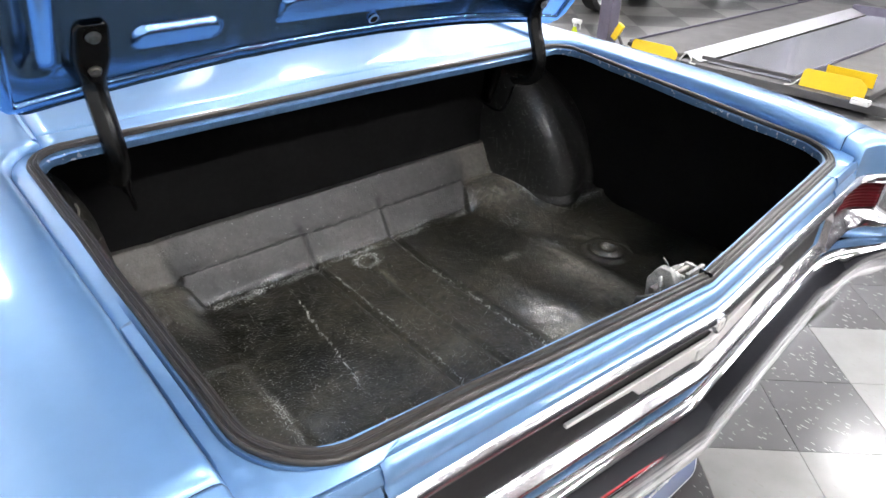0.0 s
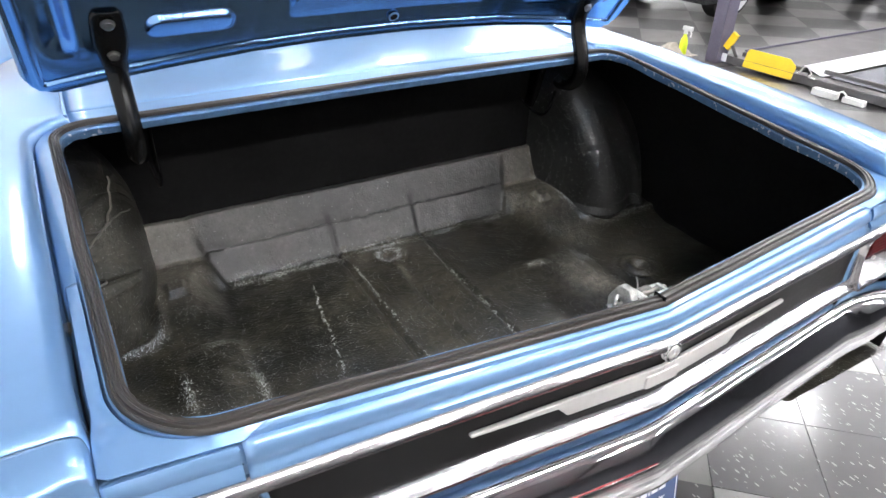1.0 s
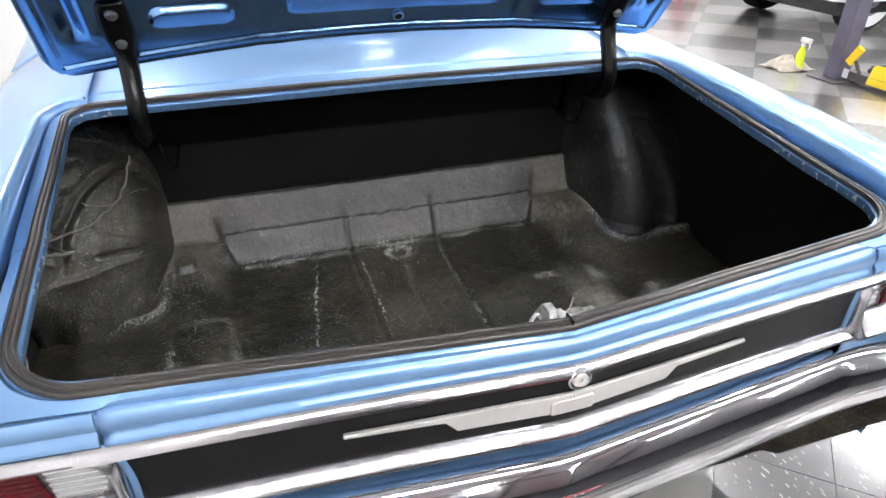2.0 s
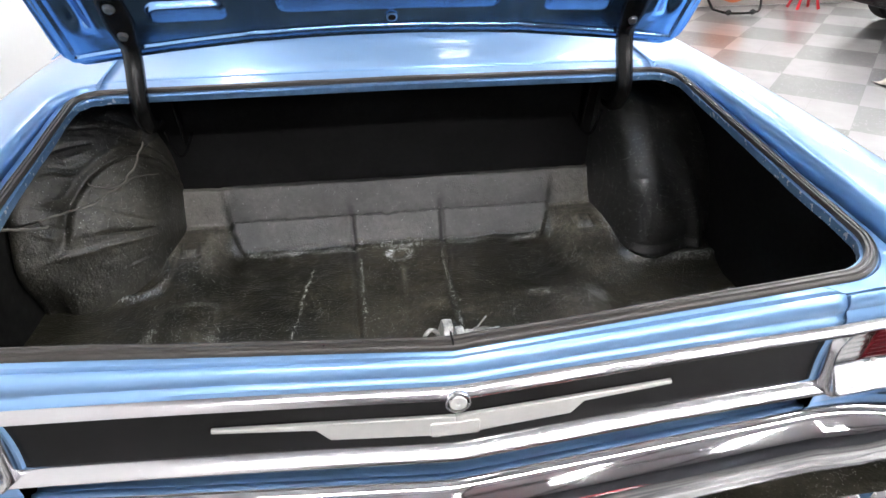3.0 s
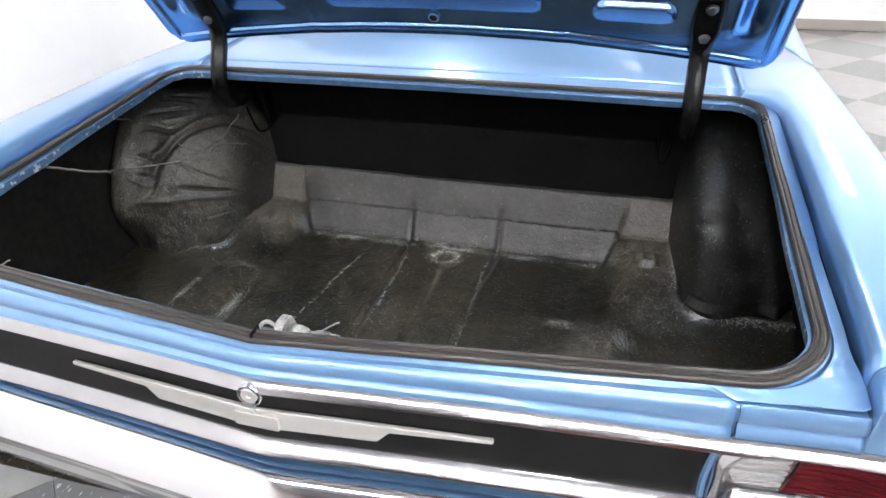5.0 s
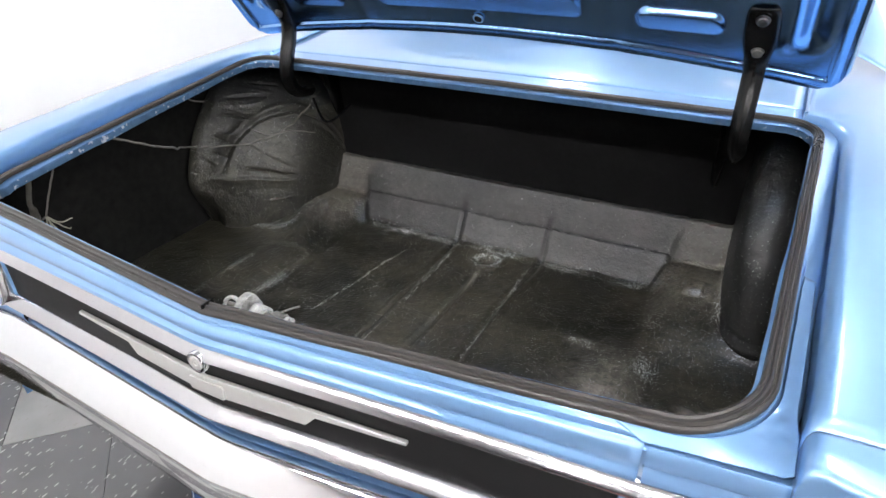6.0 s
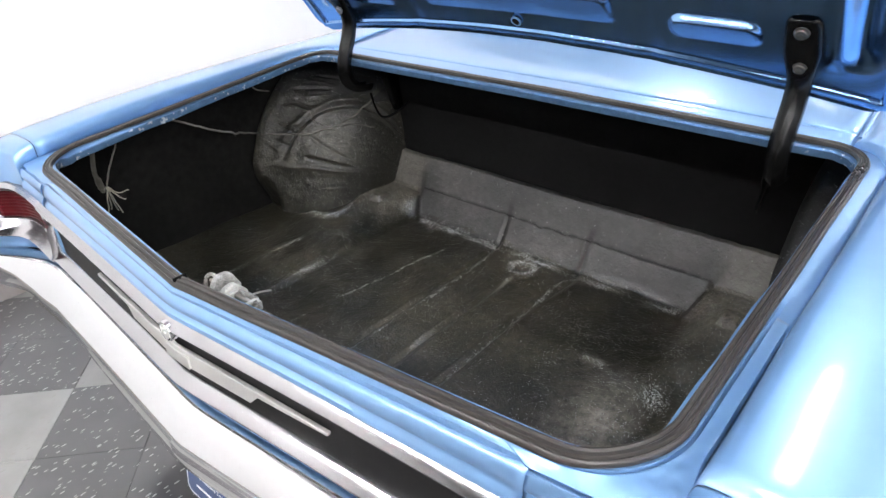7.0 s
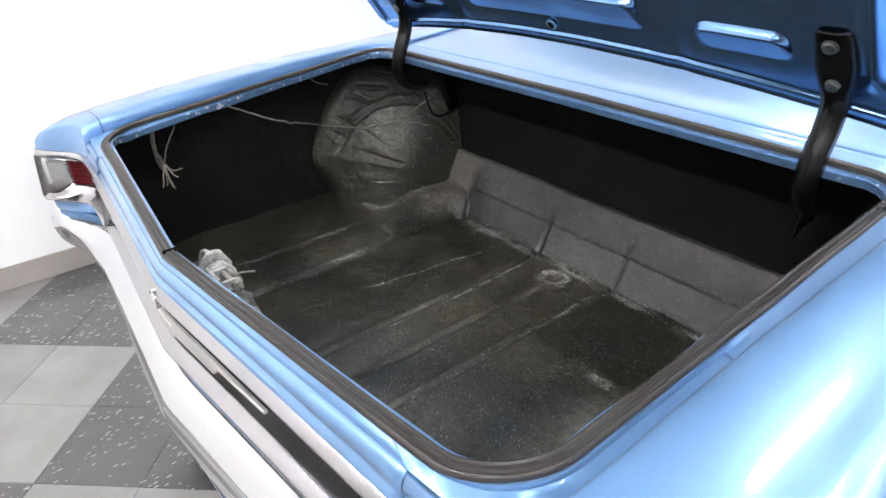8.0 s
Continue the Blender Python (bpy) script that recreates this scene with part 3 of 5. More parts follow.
def fender_end(s):
    """The end of a rear fender, over and beside the tail light, and the small cap on the light's inner half."""
    rows = []
    for k in range(13):
        u = k / 12
        row = []
        for j in range(12):
            x, _ = section(0.108, 0)[j]
            y = 0.1085 + (tail_y(x) + 0.003 - 0.1085) * u
            z = section(y, top_z(y) - 0.010 * u * u * u)[j][1]
            if j == 0:
                z = 0.884 - 0.03 * u
            row.append((s * x, y, z))
        rows.append(row)
    last = rows[-1]
    rows.append([(p[0], p[1] - 0.003, max(0.842, p[2] - 0.005)) for p in last])
    rows.append([(p[0], p[1] - 0.003, min(0.840, p[2] - 0.01)) for p in last])
    rows.append([(p[0], p[1] + 0.012, 0.832) for p in last])
    sheet("fender_end", rows, PAINT, car, "blue fender end above the tail light", thick=0.0015)
    rows = []
    for i in range(25):
        x = 0.6018 + (0.7385 - 0.6018) * i / 24
        by = tail_y(x)
        prof = [(by + 0.0095, 0.874), (by + 0.0092, 0.8835), (by + 0.0080, 0.8858), (by + 0.0065, 0.8855), (by + 0.0045, 0.8825), (by + 0.001, 0.874), (by + 0.0005, 0.8665), (by + 0.003, 0.8605), (by + 0.0015, 0.856), (by - 0.003, 0.851), (by - 0.0045, 0.843), (by + 0.006, 0.840)]
        rows.append([(s * x, y, z) for y, z in prof])
    rows.insert(0, [(p[0], p[1] + 0.002, p[2] - 0.006) for p in rows[0]])
    sheet("lamp_cap", rows, PAINT, car, "small blue cap piece above the tail light", thick=0.0015)
    lows = []
    for x in [0.602 + 0.328 * i / 60 for i in range(61)] + [0.936, 0.938]:
        y = tail_y(x) if x < 0.931 else (0.02 if x < 0.937 else 0.11)
        lows.append([(s * x, y + 0.012, 0.712), (s * x, y + 0.001, 0.706), (s * x, y, 0.698), (s * x, y + 0.001, 0.684), (s * x, y + 0.004, 0.668), (s * x, y + 0.012, 0.660), (s * x, y + 0.04, 0.655)])
    sheet("lower_fender_strip", lows, PAINT, car, "blue strip below the tail light", thick=0.0015)
    sheet("fender_side", [[(s * 0.930, tail_y(0.93) + 0.008, z), (s * 0.937, 0.03, z), (s * 0.938, 0.07, z), (s * 0.938, 0.1085, z)] for z in (0.85, 0.8, 0.7, 0.6)], PAINT, car, thick=0.0015)


for s in (-1, 1):
    quarter(s)
    fender_end(s)
    cap_bed(s)

def corner_patch(s):
    """The pressed corner between the opening's flange, the tail and the fender."""
    ring = [p for p in opening(0.006, 0.003, 0.006, -0.003, 16) if p[0] > 0.55 and p[1] < 0.42]
    ring.sort(key=lambda p: math.atan2(p[1] - 0.25, p[0] - 0.56))
    rim = []
    for k in range(41):
        u = k / 40
        if u < 0.45:
            x = 0.592 + (0.737 - 0.592) * u / 0.45
            rim.append(Vector((x, max(tail_y(x), 0.052) + 0.0105, 0.8875 + 0.03 * (x - 0.592))))
        else:
            y = 0.078 + 0.34 * (u - 0.45) / 0.55
            rim.append(Vector((gutter_x(max(y, 0.1)) - 0.0032 - 0.0075 * ease((y - 0.11) / 0.06), y, ramp1(y, [(0.078, 0.893), (0.108, 0.899), (0.2, 0.909), (0.3, 0.917), (0.42, 0.9255)]))))
    rows = []
    n = len(ring)
    for k in range(121):
        f = k / 120 * 40
        i = min(int(f), 39)
        b = rim[i].lerp(rim[i + 1], f - i)
        f = k / 120 * (n - 1)
        i = min(int(f), n - 2)
        a = ring[i].lerp(ring[i + 1], f - i)
        row = []
        for m in range(25):
            q = a.lerp(b, m / 24)
            w = math.sin(math.pi * m / 24)
            dz = 0.0012 * noise.noise(Vector((q[0] * 30, q[1] * 30, s)))
            for cx, cy, h, rad in ((0.706, 0.122, -0.002, 0.012), (0.722, 0.135, 0.002, 0.010), (0.715, 0.150, -0.0015, 0.009), (0.728, 0.112, 0.0015, 0.007), (0.70, 0.105, 0.0012, 0.008), (0.733, 0.165, -0.001, 0.010)):
                d2 = ((q[0] - cx) ** 2 + (q[1] - cy) ** 2) / (rad * rad)
                dz += h * math.exp(-d2) * (1 + 0.6 * noise.noise(Vector((q[0] * 90, q[1] * 90, s))))
            row.append((s * q[0], q[1], q[2] + w * dz))
        if k > 54:
            row.append((s * (b[0] + 0.0022), b[1], b[2] - 0.0025))
            row.append((s * (b[0] + 0.0035), b[1], b[2] - 0.010))
        else:
            row += [(s * b[0], b[1], b[2] - 0.0005), (s * b[0], b[1], b[2] - 0.001)]
        rows.append(row)
    sheet("corner_panel", rows, PAINT, car, "pressed blue corner with rough weld marks", thick=0.0015)


for s in (-1, 1):
    corner_patch(s)

# filler panel between the opening and the rear window
rows = []
for y, dz in ((1.0125, -0.03), (1.0128, -0.002), (1.0140, 0.0012), (1.0165, 0.0028), (1.021, 0.0040), (1.035, 0.0062), (1.1, 0.0122), (1.2, 0.021), (1.30, 0.031), (1.39, 0.041)):
    rows.append([(x, y + 0.004 * (x / 0.7) ** 2, 0.992 + dz - 0.006 * (x / 0.7) ** 2) for x in [0.697 * i / 20 for i in range(-20, 21)]])
sheet("front_flange", [[(x, y + 0.004 * (x / 0.7) ** 2, z - 0.006 * (x / 0.7) ** 2) for x in [0.697 * i / 20 for i in range(-20, 21)]] for y, z in ((0.960, 0.972), (0.962, 0.9805), (0.966, 0.9835), (0.974, 0.9870), (0.986, 0.9885), (0.998, 0.9905), (1.007, 0.9935), (1.0100, 0.9935), (1.0112, 0.990), (1.0115, 0.965))], PAINT, car, "pale blue flange ahead of the weatherstrip", thick=0.0015)
sheet("filler_panel", rows, PAINT, car, "glossy blue panel ahead of the trunk opening", thick=0.0015)
for s in (-1, 1):
    tube("seam", [(s * 0.700, y, 0.990 + 0.1 * (y - 0.985) * 0.9) for y in (0.985, 1.02, 1.06, 1.12, 1.2, 1.35)], 0.004, PAINT, car, "pale blue raised seam")

# rear window and roof behind the open lid, mirrored in the filler panel
CAR_GLASS = material("tinted_glass", (0.80, 0.86, 0.84), 0.02, 0, 0, 5, 0.02, trans=1.0)


def window_edge(s):
    return spline([(s * 0.600, 1.395, 1.040), (s * 0.655, 1.405, 1.060), (s * 0.668, 1.50, 1.165), (s * 0.650, 1.68, 1.285), (s * 0.610, 1.88, 1.380), (s * 0.560, 2.02, 1.415)], 6)


left, right = window_edge(-1), window_edge(1)
rows = [[a.lerp(b, k / 24) + Vector((0, -0.09 * (1 - abs(k / 12 - 1) ** 8), 0)) for k in range(25)] for a, b in zip(left, right)]
pane = sheet("rear_window", rows, CAR_GLASS, car, "raked rear window glass", thick=0.004)
pane.visible_shadow = False
tube("window_moulding", left[3:] + [rows[-1][k] + Vector((0, 0, 0.004)) for k in range(1, 24)] + right[3:][::-1], 0.011, CHROME, car, "chrome moulding round the rear window", 10)
tube("window_moulding", [p + Vector((0, -0.004, 0.006)) for p in rows[1]], 0.008, CHROME, car, "chrome moulding below the rear window", 10)
for s in (-1, 1):
    inner_edge = window_edge(s)[2:]
    outer_edge = spline([(s * 0.905, 1.28, 0.986), (s * 0.885, 1.50, 1.05), (s * 0.845, 1.75, 1.17), (s * 0.775, 2.0, 1.33), (s * 0.70, 2.16, 1.41)], 10)
    n = len(inner_edge)
    rows = []
    for k, p in enumerate(inner_edge):
        q = outer_edge[round(k * (len(outer_edge) - 1) / (n - 1))]
        rows.append([p.lerp(q, j / 8) + Vector((0, 0, 0.03 * math.sin(math.pi * j / 8))) for j in range(9)])
    sheet("roof_pillar", rows, PAINT, car, "blue roof pillar beside the rear window", thick=0.002)
rows = []
for k in range(13):
    y = 2.0 + 1.2 * k / 12
    rows.append([(x, y + 0.06 * (1 - (x / 0.7) ** 2) * (1 - k / 12) * -1, 1.415 + 0.05 * math.sin(math.pi * (0.15 + 0.6 * k / 12)) - 0.06 * (x / 0.7) ** 4) for x in [0.7 * i / 16 for i in range(-16, 17)]])
sheet("roof", rows, PAINT, car, "blue roof skin", thick=0.002)

# ---- tail lights ----
def tail_light(s):
    light = new("tail_light")
    light.parent = car
    light["label"] = "tail light with chrome bezel and red ribbed lens"

    # bezel: an outer lip, a lit shelf, a groove and a scoop down to the lenses
    rings = []
    for xi, zt, xo, zb, r, top, bottom in ((0.586, 0.842, 0.930, 0.702, 0.045, 0.012, 0.012), (0.587, 0.8415, 0.929, 0.7025, 0.045, -0.001, -0.012), (0.590, 0.8365, 0.924, 0.705, 0.044, -0.0075, -0.0215),
                                           (0.593, 0.829, 0.920, 0.708, 0.042, -0.0135, -0.0235), (0.598, 0.8255, 0.916, 0.7125, 0.039, -0.0125, -0.0205), (0.601, 0.8235, 0.910, 0.7185, 0.036, -0.006, -0.0145),
                                           (0.604, 0.8215, 0.878, 0.728, 0.034, -0.0075, -0.0055), (0.609, 0.817, 0.867, 0.740, 0.030, -0.003, 0.005), (0.614, 0.811, 0.858, 0.751, 0.026, 0.017, 0.016)):
        pts = outline([(xo, zt, 0.008), (xi, zt, r), (xi, zb, r * 0.75), (xo, zb, 0.008)], 8)
        flat = 0.870 < xo < 0.915
        ring = []
        for i, p in enumerate(pts):
            q = pts[(i + 1) % len(pts)]
            k = 24 if i in (8, 26) else 6 if i in (17, 35) else 1
            for a in range(k):
                e = p.lerp(q, a / k)
                w = (e[1] - zb) / (zt - zb)
                deep = ramp1(e[0], [(0.80, 0.058), (0.84, 0.028), (0.866, -0.004), (0.88, -0.014), (0.91, -0.019)]) if flat and e[0] > 0.80 else tail_y(e[0])
                ring.append((s * e[0], deep + bottom + (top - bottom) * w, e[1]))
        rings.append(ring)
    sheet("bezel", rings, TRIM, light, "chrome bezel with a scooped lower shelf", closed=True, thick=0.0015, auto=50)
    # reflector and lenses
    rws = []
    for z in (0.82, 0.78, 0.74):
        rws.append([(s * x, tail_y(x) + 0.034, z) for x in [0.60 + 0.28 * k / 24 for k in range(25)]])
    sheet("backing", rws, CHROME, light)
    rws = []
    for i in range(29):
        z = 0.813 - 0.064 * i / 28
        rws.append([(s * x, tail_y(x) + 0.016 + 0.12 * (z - 0.78) + 0.0005 * math.cos(i * math.pi / 2), z) for x in [0.606 + 0.092 * k / 12 for k in range(13)]])
    sheet("clear_lens", rws, GLASS_CLEAR, light, "clear ribbed backup lens", thick=0.003, auto=80)
    rws = []
    for i in range(33):
        z = 0.814 - 0.066 * i / 32
        x_in = 0.690 - 0.014 * i / 32
        rws.append([(s * x, tail_y(x) + 0.012 + 0.0008 * math.cos(i * math.pi / 2), z) for x in [x_in + (0.862 - x_in) * k / 24 for k in range(25)]])
    sheet("red_lens", rws, RED_LENS, light, "red ribbed lens", thick=0.003, auto=30)
    lathe("screw", [(0.0045, 0), (0.0045, 0.003), (0.002, 0.004)], SATIN, light, "", pose(s * 0.695, tail_y(0.695) + 0.004, 0.748, 90))


for s in (-1, 1):
    tail_light(s)
    # painted blue edge beside the black panel
    rows = []
    for a in range(13):
        u = a / 12
        z = 0.824 - 0.09 * u
        x = 0.5825 + 0.008 * math.sin(u * math.pi / 2 + math.pi / 2) - 0.006 * math.sin(u * math.pi)
        rows.append([(s * (x - 0.005), vee(x) + 0.001, z), (s * (x - 0.002), vee(x) - 0.004, z), (s * (x + 0.003), vee(x) - 0.003, z), (s * (x + 0.007), vee(x) + 0.004, z)])
    sheet("panel_edge", rows, PAINT, car, "narrow blue strip beside the black panel")

# ---- emblem, lock, bumper, plate ----
emblem = new("emblem")
emblem.parent = car
emblem["label"] = "bright metal bar emblem across the black panel"
for s in (-1, 1):
    def put(u, v, w, s=s):
        return (s * u, vee(u) - 0.001 - w, v - 0.004 * (u / 0.32) ** 2)
    slab("bar", [(0.0, 0.798), (0.322, 0.797), (0.322, 0.791), (0.186, 0.786), (0.168, 0.767), (0.0, 0.764)][::s], put, 0.007, SATIN, emblem, bevel=0.0015)
for dz, w, h in ((0.787, 0.034, 0.022),):
    slab("boss", outline([(-w, dz - h, 0.004), (w, dz - h, 0.004), (w, dz + 0.002, 0.004), (-w, dz + 0.002, 0.004)], 3), lambda u, v, w2: (u, vee(u) - 0.007 - w2, v), 0.004, SATIN, emblem, bevel=0.0015)
lock = new("trunk_lock")
lock.parent = car
lathe("ring", [(0.0175, -0.012), (0.0175, 0.004), (0.0165, 0.0055), (0.0145, 0.0055), (0.0138, 0.003), (0.0138, -0.012)], CHROME, lock, "chrome lock ring", pose(0.002, -0.011, 0.8295, 90))
lathe("shadow_gap", [(0.0138, 0.0005), (0.002, 0.0005)], BLACK_METAL, lock, "dark recess", pose(0.002, -0.011, 0.8295, 90))
lathe("cylinder", [(0.0118, 0.0), (0.0118, 0.0045), (0.0105, 0.006), (0.004, 0.0058), (0.003, 0.003)], SATIN, lock, "", pose(0.002, -0.011, 0.8295, 90))

rows = []
def bumper_y(x):
    return ramp1(abs(x), [(0.6, 0.052), (0.66, 0.051), (0.72, 0.044), (0.78, 0.028), (0.84, 0.004), (0.89, -0.017), (0.93, -0.028)])


BUMPER = [(0.03, 0.664), (0.004, 0.6735), (-0.006, 0.6735), (-0.013, 0.670), (-0.0235, 0.658), (-0.034, 0.6455), (-0.0445, 0.632), (-0.0525, 0.617), (-0.0555, 0.597), (-0.053, 0.575), (-0.045, 0.564), (-0.033, 0.556), (-0.022, 0.55), (-0.0145, 0.54), (-0.0105, 0.515), (-0.003, 0.504), (0.02, 0.5)]
BUMPER_END = [(0.06, 0.655), (0.03, 0.660), (0.0, 0.662), (-0.012, 0.661), (-0.020, 0.657), (-0.0265, 0.651), (-0.029, 0.643), (-0.030, 0.632), (-0.029, 0.618), (-0.027, 0.604), (-0.024, 0.590), (-0.019, 0.577), (-0.012, 0.566), (-0.003, 0.556), (0.01, 0.548), (0.03, 0.543), (0.06, 0.541)]
for i in range(-62, 63):
    x = 0.925 * i / 62
    y = vee(x) if abs(x) < 0.6 else 0.053 + (bumper_y(x) - 0.052) * 0.9
    end = ease((abs(x) - 0.64) / 0.24)
    rows.append([(x, y + dy + (ey - dy) * end, z + (ez - z) * end) for (dy, z), (ey, ez) in zip(BUMPER, BUMPER_END)])
ends = {1: rows[-1], -1: rows[0]}
for k in (1, -1):
    for dx, dy in ((0.933, 0.008), (0.937, 0.03), (0.940, 0.1), (0.941, 0.3)):
        last = ends[k]
        new_row = [(k * (dx - 0.3 * max(0, p[1] + 0.03)), max(p[1], dy - 0.04), p[2]) for p in last]
        rows = rows + [new_row] if k > 0 else [new_row] + rows
bumper = sheet("bumper", rows, CHROME, car, "wide chrome rear bumper with a shallow centre point", thick=0.003, auto=60)
for s in (-1, 1):
    lathe("bumper_bolt", [(0.012, 0), (0.012, 0.002), (0.009, 0.006), (0.003, 0.0075)], CHROME, bumper, "chrome dome bolt head", pose(s * 0.62, vee(0.62) - 0.017, 0.548, 70))

plate = new("dealer_plate")
plate.parent = car
plate["label"] = "navy dealer plate with white border and lettering"


def on_plate(u, v, w):
    return (u, 0.012 - w + 0.15 * (v - 0.43), v)


slab("plate", outline([(-0.153, 0.355, 0.02), (0.153, 0.355, 0.02), (0.153, 0.508, 0.02), (-0.153, 0.508, 0.02)], 5), on_plate, 0.002, PLATE_BLUE, plate)
ring = outline([(-0.149, 0.359, 0.018), (0.149, 0.359, 0.018), (0.149, 0.504, 0.018), (-0.149, 0.504, 0.018)], 5)
ring2 = outline([(-0.146, 0.362, 0.016), (0.146, 0.362, 0.016), (0.146, 0.501, 0.016), (-0.146, 0.501, 0.016)], 5)
n = len(ring)
mesh_ob("border", [on_plate(*p, 0.0032) for p in ring] + [on_plate(*p, 0.0032) for p in ring2], [(i, (i + 1) % n, n + (i + 1) % n, n + i) for i in range(n)], WHITE_INK, plate)


def bar(u0, v0, u1, v1, mat=WHITE_INK):
    slab("mark", [(u0, v0), (u1, v0), (u1, v1), (u0, v1)], lambda a, b, w: on_plate(a, b, 0.0026 + w), 0.0008, mat, plate)


for a, b in ((-0.03, -0.012), (-0.008, 0.004), (0.008, 0.03), (0.034, 0.05), (0.054, 0.07), (0.074, 0.078), (0.082, 0.098), (0.102, 0.118)):
    bar(a, 0.437, b, 0.455)
bar(-0.115, 0.385, -0.02, 0.39)
slab("mark", outline([(-0.11, 0.43, 0.01), (-0.05, 0.425, 0.01), (-0.045, 0.47, 0.015), (-0.085, 0.485, 0.01)], 4), lambda a, b, w: on_plate(a, b, 0.0026 + w), 0.0008, WHITE_INK, plate)
words = bpy.data.curves.new("words", "FONT")
words.body, words.size, words.align_x = "The Nation's Trusted Consignment Dealer", 0.0135, "CENTER"
words.extrude = 0.0003
wo = new("lettering", words)
words.materials.append(WHITE_INK)
bpy.context.view_layer.update()
wm = bpy.data.meshes.new_from_object(wo.evaluated_get(bpy.context.evaluated_depsgraph_get()))
bpy.data.objects.remove(wo)
lettering = new("lettering", wm)
lettering.parent = plate
lettering.matrix_basis = pose(0.0, 0.012 + 0.15 * (0.412 - 0.43) - 0.0034, 0.412, 90 - math.degrees(math.atan(0.15)))

# rear wheels under the body
for s in (-1, 1):
    wheel = new("wheel")
    wheel.parent = car
    lathe("tyre", [(0.19, -0.09), (0.3, -0.1), (0.325, -0.075), (0.33, 0), (0.325, 0.075), (0.3, 0.1), (0.19, 0.09)], TYRE, wheel, "black rubber tyre", pose(s * 0.77, 1.235, 0.331, 0, 90), 36)
    lathe("rim", [(0.19, -0.06), (0.18, 0.02), (0.08, 0.03), (0.01, 0.03)], CHROME, wheel, "bright steel rim", pose(s * 0.77, 1.235, 0.331, 0, 90 * s), 36)

# ---- trunk interior ----
def bell(d):
    return math.exp(-d * d) if abs(d) < 3 else 0.0


def rib_lines(y):
    """Ribs of the floor pressing: x at this y, reach in y, depth, half width."""
    return ((-0.127, 0.22, 1.108, -0.0075, 0.0065), (0.143 - 0.02 * ease((1.0 - y) / 0.2), 0.22, 1.112, -0.0075, 0.0065), (0.0, 0.3, 0.90, -0.006, 0.009))


def chip_glint_lines(y):
    """Chains of chipped paint and painted glints: x at this y, reach in y."""
    return ((-0.110 - 0.01 * ease((0.6 - y) / 0.3), 0.3, 0.98), (0.126, 0.35, 1.0), (ramp1(y, [(0.38, -0.32), (0.55, -0.305), (0.62, -0.289), (0.85, -0.260), (1.0, -0.232)]), 0.33, 1.01), (0.02, 0.70, 0.74))


def frame_gap(x, y):
    """Distance to the rounded pressing in the left rear corner."""
    u, v = abs(x + 0.546) - 0.04, abs(y - 0.50) - 0.25
    return math.hypot(max(u, 0), max(v, 0)) + min(max(u, v), 0) - 0.032


def house_gap(x, y):
    """Distance on the floor to the foot of a wheelhouse."""
    return math.hypot(max(0, 0.70 - abs(x)), max(0, 0.90 - y)) - 0.062


def riser_half(y):
    """Half width of the riser ahead of the floor."""
    return ramp1(y, [(1.03, 0.436), (1.145, 0.490)])


